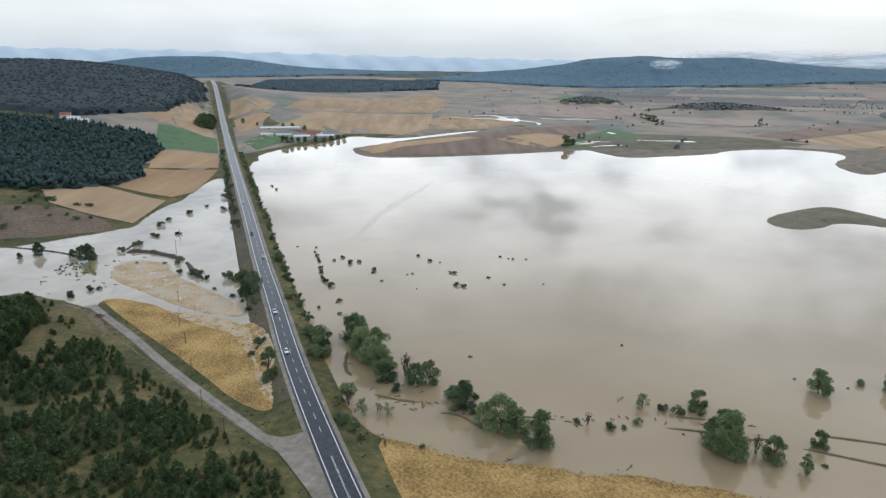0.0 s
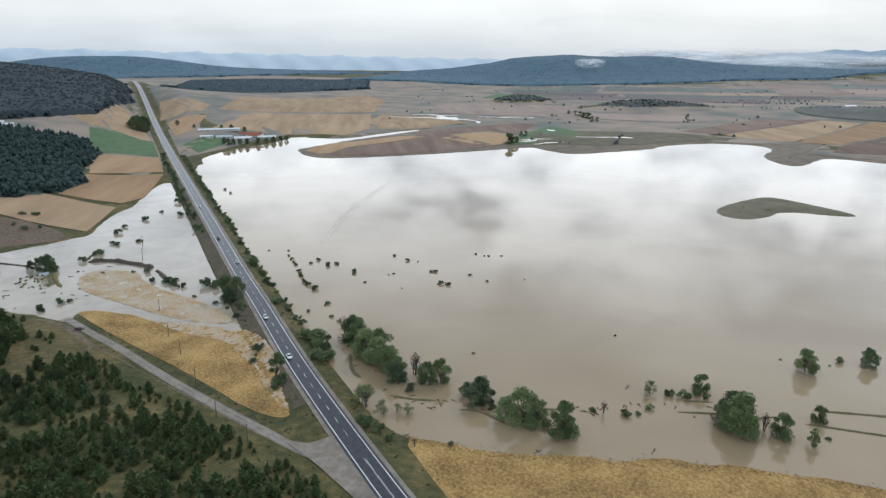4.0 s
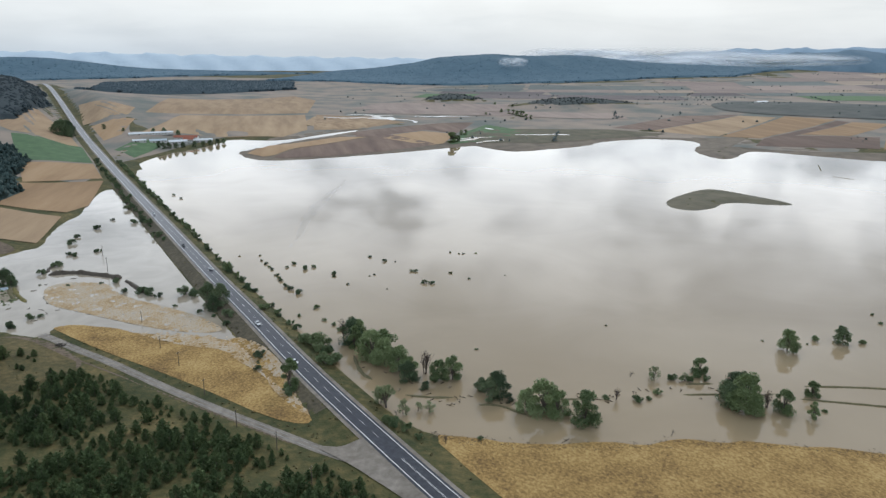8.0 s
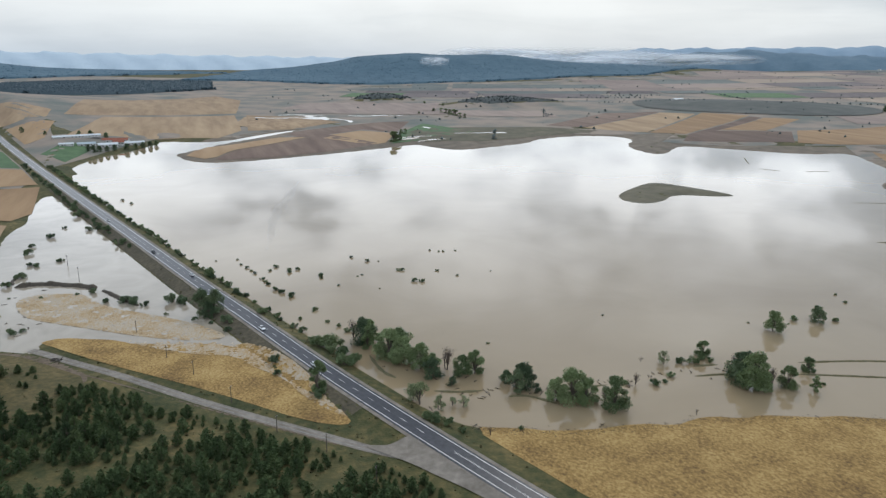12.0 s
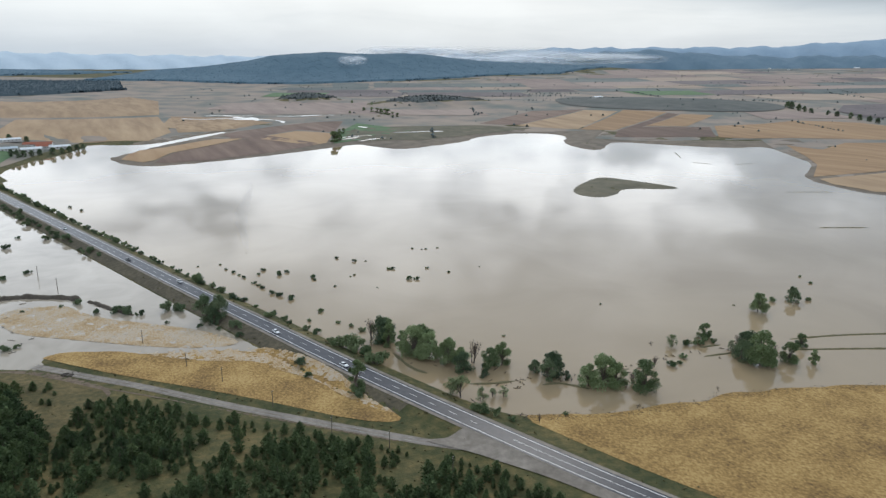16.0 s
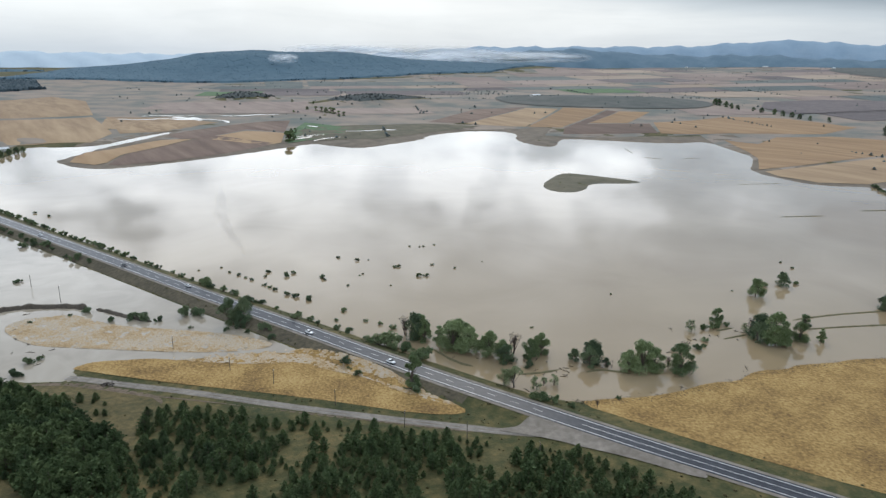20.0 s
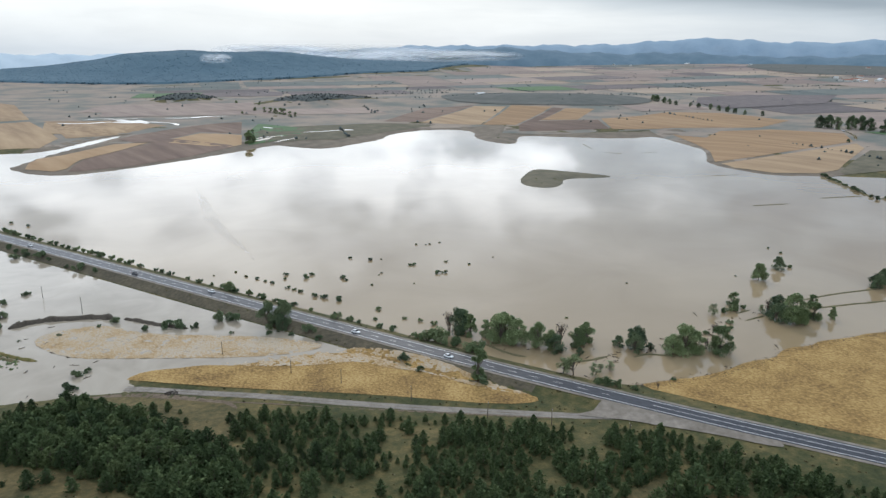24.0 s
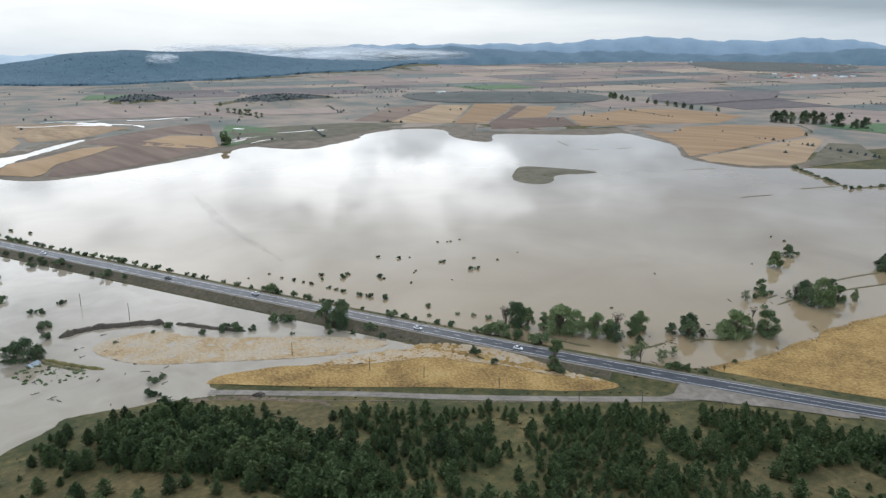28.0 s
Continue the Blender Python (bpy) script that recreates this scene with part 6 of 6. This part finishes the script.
def building(name, x, y, turn, long, wide, eaves, rise, roof, label, category, group, windows=4):
    """Walls, a gabled roof with overhang, a door and windows."""
    root = tagged(new(name), label, category, group)
    bm = bmesh.new()
    hx, hy = long / 2, wide / 2
    low = [bm.verts.new((sx * hx, sy * hy, -0.6)) for sx, sy in ((-1, -1), (1, -1), (1, 1), (-1, 1))]
    top = [bm.verts.new((sx * hx, sy * hy, eaves)) for sx, sy in ((-1, -1), (1, -1), (1, 1), (-1, 1))]
    gab = [bm.verts.new((-hx, 0, eaves + rise)), bm.verts.new((hx, 0, eaves + rise))]
    bm.faces.new((low[0], low[1], top[1], top[0]))
    bm.faces.new((low[2], low[3], top[3], top[2]))
    bm.faces.new((low[1], low[2], top[2], gab[1], top[1]))
    bm.faces.new((low[3], low[0], top[0], gab[0], top[3]))
    part("wall", bm, M_WALL, root)
    ox, oy = hx + 0.4, hy + 0.5
    drop = rise * 0.5 / hy
    for sgn in (-1, 1):
        bm = bmesh.new()
        q = [bm.verts.new((sx * ox, yy_, z)) for sx, yy_, z in ((-1, sgn * oy, eaves - drop), (1, sgn * oy, eaves - drop), (1, 0, eaves + rise + 0.03), (-1, 0, eaves + rise + 0.03))]
        face = bm.faces.new(q)
        ext = bmesh.ops.extrude_face_region(bm, geom=[face])["geom"]
        bmesh.ops.translate(bm, vec=(0, 0, 0.18), verts=[g for g in ext if isinstance(g, bmesh.types.BMVert)])
        bmesh.ops.recalc_face_normals(bm, faces=bm.faces)
        part("roof", bm, roof, root)
    bm = bmesh.new()
    box(bm, 1.6, 0.12, 2.2, (-hx * 0.55, -hy - 0.03, 1.1), 0, 0.02)
    part("door", bm, M_DOOR, root)
    for k in range(windows):
        bm = bmesh.new()
        box(bm, 1.2, 0.12, 1.1, (-hx * 0.2 + (hx * 1.0) * k / max(1, windows - 1), -hy - 0.03, eaves * 0.55), 0, 0.02)
        part("window", bm, M_GLASS, root)
    root.matrix_basis = Matrix.Translation((x, y, z_at(x, y))) @ Matrix.Rotation(radians(turn), 4, "Z")
    return root


FARM = "farm by the lake"
building("greenhouse", -257, 1091, 16, 60, 9, 2.6, 1.4, M_TIN, "long white-roofed poultry shed on the farm", "shed", FARM, 8)
building("shed", -262, 1027, 10, 17, 8, 2.8, 1.2, M_TIN, "small white farm shed beside the green field", "shed", FARM, 2)
building("barn", -240, 1040, 14, 22, 11, 3.2, 1.6, M_BLUE, "blue-grey sheet-roofed barn on the farm", "barn", FARM)
building("barn", -215, 1047, 12, 24, 11, 3.4, 1.8, M_TIN, "pale sheet-roofed barn near the shore", "barn", FARM)
building("barn", -208, 1083, -10, 34, 12, 3.6, 2.4, M_TILE, "long red-tiled farm barn", "barn", FARM)
building("barn", -184, 1073, 8, 26, 10, 3.4, 1.6, M_TIN, "white-roofed barn at the water's edge", "barn", FARM)
building("farmhouse", -203, 1064, 0, 14, 10, 4.2, 2.2, M_TILE, "red-tiled farmhouse among trees", "house", FARM)
building("house", -515, 955, 20, 13, 10, 6, 2.6, M_TILE, "white house with a red roof above the pine wood", "house", "houses above the wood")
building("house", -503, 952, 20, 16, 8, 3.6, 1.4, M_TIN, "low white building beside the red-roofed house", "house", "houses above the wood")
building("house", -490, 946, 15, 18, 8, 3.8, 1.2, M_TIN, "low white building beside the pine wood", "house", "houses above the wood")
building("hut", -229, 418, 30, 4.5, 3.5, 2.0, 0.7, M_BLUE, "small pale hut under trees in the flooded yard", "hut", "", 1)
rng = random.Random(80)
for i in range(34):
    if i < 20:
        x, y = rng.gauss(2440, 110), rng.gauss(985, 60)
    elif i < 27:
        x, y = rng.gauss(3350, 140), rng.gauss(1250, 120)
    else:
        x, y = rng.gauss(3300, 200), rng.gauss(2250, 150)
    building("house", x, y, rng.uniform(0, 180), rng.uniform(12, 26), rng.uniform(9, 13), rng.uniform(3.5, 6), 2.2, rng.choice([M_TIN, M_TILE, M_TIN]), "small pale house in the distant village", "house", "distant village", 3)
building("shed", 1000, 1420, 15, 34, 10, 4, 1.5, M_TIN, "long white shed by the dark hill", "shed", "", 5)

# ---- trees further off ----
FAR_TALL = [(-381, 1094, 15), (-378, 1103, 18), (-378, 1120, 17), (-377, 1135, 17), (-384, 1148, 16), (-372, 1112, 14), (173, 1010, 17), (178, 1016, 15), (186, 1022, 10), (206, 1080, 9), (214, 1084, 9), (386, 1440, 9), (391, 1406, 11), (394, 1385, 11), (396, 1367, 11), (396, 1345, 13), (396, 1331, 13), (392, 1300, 10), (398, 1290, 9), (443, 1538, 8), (428, 1626, 8), (340, 1400, 6)]
FAR_BIG = [(1013, 580, 22), (1023, 569, 24), (1015, 551, 21), (1027, 536, 25), (1033, 520, 25), (1036, 508, 22), (1018, 478, 26), (1009, 446, 17), (1022, 437, 20), (1005, 452, 12), (855, 473, 6), (1227, 1055, 15), (1214, 1035, 17), (1201, 1007, 15), (1190, 985, 13), (1182, 965, 11), (1186, 931, 10), (1178, 905, 12), (1170, 873, 13), (1160, 848, 12), (1155, 825, 12), (1140, 800, 11), (1128, 773, 10), (1129, 737, 10)]
FARM_TREES = [(-235, 1007, 9), (-227, 1000, 10), (-221, 1005, 9), (-213, 1012, 8), (-205, 1018, 9), (-156, 1075, 8), (-163, 1064, 9), (-172, 1052, 9), (-181, 1040, 8), (-191, 1030, 9), (-242, 1110, 9), (-256, 1106, 8), (-222, 1104, 9), (-340, 1180, 9), (-300, 1120, 6)]
grow([(x, y, h * 1.4) for x, y, h in FAR_TALL[:6]], "dark", "tree", "tall dark tree in the clump by the far highway", "tree", "trees by the far highway", 0.9, 89)
grow(FAR_TALL[6:], "tall", "poplar_tree", "dark green poplar standing among the fields", "tree", "poplars among the fields", 1.6, 90)
grow(FAR_BIG, "dark", "tree", "big dark tree in the row along the stream", "tree", "trees along the stream", 0.9, 91)
grow(FARM_TREES, "dark", "tree", "dark leafy tree beside the farm buildings", "tree", "trees round the farm", 0.9, 92)
# Scrub colours lightened to blue-grey: the haze over the plain is painted in.
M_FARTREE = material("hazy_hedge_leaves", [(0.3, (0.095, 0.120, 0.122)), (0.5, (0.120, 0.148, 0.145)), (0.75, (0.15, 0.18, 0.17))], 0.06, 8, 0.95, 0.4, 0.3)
pick = np.random.RandomState(93)
x, y = pick.uniform(-150, 3800, 5200), pick.uniform(350, 2650, 5200)
ok = (signed(LAKE, x, y) < -45) & (waves(x, y, 320, 94) > 0.12) & (np.hypot(x - 1900, y - 1500) < 1900)
x, y = x[ok][:620], y[ok][:620]
# hedgerows with the slant of the strips of fields
hx, hy = [], []
for _ in range(34):
    u, v, n = pick.uniform(0, 2600), pick.uniform(-700, 1500), pick.randint(8, 26)
    step = np.arange(n) * 11 + pick.uniform(-4, 4, n)
    along_u = pick.rand() < 0.55
    u, v = (u + step, v + pick.uniform(-3, 3, n)) if along_u else (u + pick.uniform(-3, 3, n), v + step)
    hx.append(u * ca + v * sa)
    hy.append(-u * sa + v * ca + 900)
hx, hy = np.concatenate(hx), np.concatenate(hy)
ok = (signed(LAKE, hx, hy) < -45) & (hy > 300) & (hx > 0)
x, y = np.concatenate([x, hx[ok]]), np.concatenate([y, hy[ok]])
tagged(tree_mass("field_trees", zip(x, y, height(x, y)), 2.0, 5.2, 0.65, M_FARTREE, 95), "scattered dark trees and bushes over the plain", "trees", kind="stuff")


# ---- low mist on the wooded hill ----
M_MIST = bpy.data.materials.new("low_mist")
M_MIST.use_nodes = True
nt = M_MIST.node_tree
b = nt.nodes["Principled BSDF"]
b.inputs["Base Color"].default_value = (0.88, 0.90, 0.92, 1)
b.inputs["Roughness"].default_value, b.inputs["Specular IOR Level"].default_value = 1.0, 0.0
tc = nt.nodes.new("ShaderNodeTexCoord")
sp = nt.nodes.new("ShaderNodeSeparateXYZ")
nt.links.new(tc.outputs["Object"], sp.inputs[0])


def mmath(op, a, c=None, clamp=False):
    n = nt.nodes.new("ShaderNodeMath")
    n.operation, n.use_clamp = op, clamp
    for i, val in enumerate((a, c)):
        if isinstance(val, (int, float)):
            n.inputs[i].default_value = val
        elif val is not None:
            nt.links.new(val, n.inputs[i])
    return n.outputs[0]


fade = mmath("MULTIPLY", mmath("SUBTRACT", 1.0, mmath("MULTIPLY", sp.outputs[0], sp.outputs[0]), True), mmath("SUBTRACT", 1.0, mmath("ABSOLUTE", sp.outputs[2]), True))
nz = nt.nodes.new("ShaderNodeTexNoise")
nz.inputs["Scale"].default_value, nz.inputs["Detail"].default_value = 1.7, 5.0
nt.links.new(tc.outputs["Object"], nz.inputs["Vector"])
wisp = mmath("MULTIPLY", mmath("SUBTRACT", nz.outputs["Fac"], 0.30, True), 3.4, True)
nt.links.new(mmath("MULTIPLY", mmath("MULTIPLY", fade, wisp), 1.0, True), b.inputs["Alpha"])
for x, y, z, sx, sy, sz, turn in ((1934, 3380, 108, 560, 120, 62, -35), (1780, 3180, 92, 330, 70, 40, -30), (2300, 3080, 112, 420, 100, 34, -40), (830, 2700, 100, 62, 30, 20, -15), (1350, 3250, 128, 300, 80, 34, -20)):
    bm = bmesh.new()
    bmesh.ops.create_uvsphere(bm, u_segments=40, v_segments=20, radius=1.0)
    for v in bm.verts:
        q = 1.0 + 0.16 * noise.noise(v.co * 2.3 + Vector((x, y, z)))
        v.co *= q
    m = tagged(part("mist_bank", bm, M_MIST, None, "", True), "thin white mist clinging to the wooded hill", "mist", "mist on the hill")
    m.matrix_basis = Matrix.Translation((x, y, z)) @ Matrix.Rotation(radians(turn), 4, "Z") @ Matrix.Diagonal((sx, sy, sz, 1))


# ---- small growth ----
M_WEED = material("dry_weeds", [(0.3, (0.06, 0.065, 0.026)), (0.5, (0.11, 0.10, 0.045)), (0.75, (0.19, 0.155, 0.08))], 0.15, 8, 0.95)
pick = np.random.RandomState(96)
x, y = pick.uniform(-290, 10, 9000), pick.uniform(90, 450, 9000)
road_d = along(ROAD, x, y)[0]
track_d = along(TRACK, x, y)[0]
verge = ((road_d > 6) & (road_d < 16)) | ((track_d > 2.8) & (track_d < 6)) | ((signed(HILL, x, y) > 2) & (pick.rand(9000) < 0.5))
z = height(x, y)
ok = verge & (pick.rand(9000) < 0.55) & (signed(APRON, x, y) < -1) & (z > 0.1) & (track_d > 2.6) & (signed(STUB_B, x, y) < 0)
tagged(tree_mass("weed_tufts", zip(x[ok], y[ok], z[ok] + 0.2), 0.2, 0.7, 0.9, M_WEED, 97), "dry weeds and grass tufts on verges and slope", "weeds", kind="stuff")
x, y = pick.uniform(-240, -206, 260), pick.uniform(384, 420, 260)
ok = signed(smooth([(-240, 412), (-226, 420), (-212, 398), (-218, 386), (-236, 396)], 1), x, y) > 0
tagged(tree_mass("garden_plants", zip(x[ok], y[ok], 0 * x[ok] + 0.1), 0.3, 1.0, 1.0, M_BUSHLEAF, 98), "rows of drowned garden plants beside the hut", "plants", kind="stuff")
bank("garden_hedge", [(-224, 420), (-218, 406), (-209, 392)], 1.6, 1.0, M_VERGE, "straight green hedge bank beside the flooded garden", "hedge", 99)

# a heap of scrap dumped by the end of the track
M_SCRAP = material("scorched_scrap", [(0.3, (0.02, 0.018, 0.016)), (0.5, (0.05, 0.042, 0.036)), (0.75, (0.14, 0.12, 0.10))], 2.0, 8, 0.85)
rng = random.Random(101)
heap = tagged(new("scrap_heap"), "dark heap of dumped branches and scrap by the track", "rubbish heap")
for _ in range(46):
    u, v = rng.gauss(0, 1.0), rng.gauss(0, 0.9)
    bm = bmesh.new()
    made = box(bm, rng.uniform(0.4, 1.3), rng.uniform(0.15, 0.6), rng.uniform(0.1, 0.35), (0, 0, 0), 0, 0.02)
    bmesh.ops.rotate(bm, matrix=Matrix.Rotation(rng.uniform(-0.5, 0.5), 3, "X") @ Matrix.Rotation(rng.uniform(0, 6.283), 3, "Z"), verts=made)
    bmesh.ops.translate(bm, vec=(u * 1.5, v * 1.3, 0.1 + 0.75 * math.exp(-(u * u + v * v))), verts=made)
    part("scrap", bm, M_SCRAP, heap)
heap.matrix_basis = Matrix.Translation((-175, 326, z_at(-175, 326)))

# a line of current across the lake
M_CURRENT = M_WATER.copy()
M_CURRENT.name = "ruffled_water"
for node in M_CURRENT.node_tree.nodes:
    if node.type == "VALTORGB":
        node.color_ramp.elements[0].color, node.color_ramp.elements[1].color = (0.15, 0.125, 0.095, 1), (0.19, 0.16, 0.125, 1)
_nt = M_CURRENT.node_tree
_b = _nt.nodes["Principled BSDF"]
_b.inputs["Roughness"].default_value = 0.12
_n = _nt.nodes.new("ShaderNodeTexNoise")
_n.inputs["Scale"].default_value, _n.inputs["Detail"].default_value = 0.11, 6.0
_r = _nt.nodes.new("ShaderNodeMapRange")
_r.inputs["From Min"].default_value, _r.inputs["From Max"].default_value, _r.inputs["To Max"].default_value = 0.36, 0.75, 0.22
_nt.links.new(_nt.nodes["Texture Coordinate"].outputs["Object"], _n.inputs["Vector"])
_nt.links.new(_n.outputs["Fac"], _r.inputs["Value"])
_nt.links.new(_r.outputs[0], _b.inputs["Alpha"])
line = smooth([(-8, 735, 0.3), (-22, 680, 1.6), (-40, 619, 3.0), (-50, 580, 2.6), (-57, 549, 1.9), (-62, 510, 1.2), (-70, 475, 0.2)], 2, False)
d = np.gradient(line[:, :2], axis=0)
d /= np.linalg.norm(d, axis=1)[:, None]
w = 2.2 * line[:, 2] * (1 + 0.25 * np.sin(np.arange(len(line)) * 1.3))
left = line[:, :2] + np.column_stack([d[:, 1], -d[:, 0]]) * w[:, None]
right = line[:, :2] - np.column_stack([d[:, 1], -d[:, 0]]) * w[:, None] * 0.6
n = len(line)
v = [(*p, 0.012) for p in left] + [(*p, 0.012) for p in right]
tagged(part("current_streak", mesh_of("current_streak", v, [(i, i + 1, n + i + 1, n + i) for i in range(n - 1)], M_CURRENT), None), "ruffled streak of current across the calm lake", "water", kind="structure")
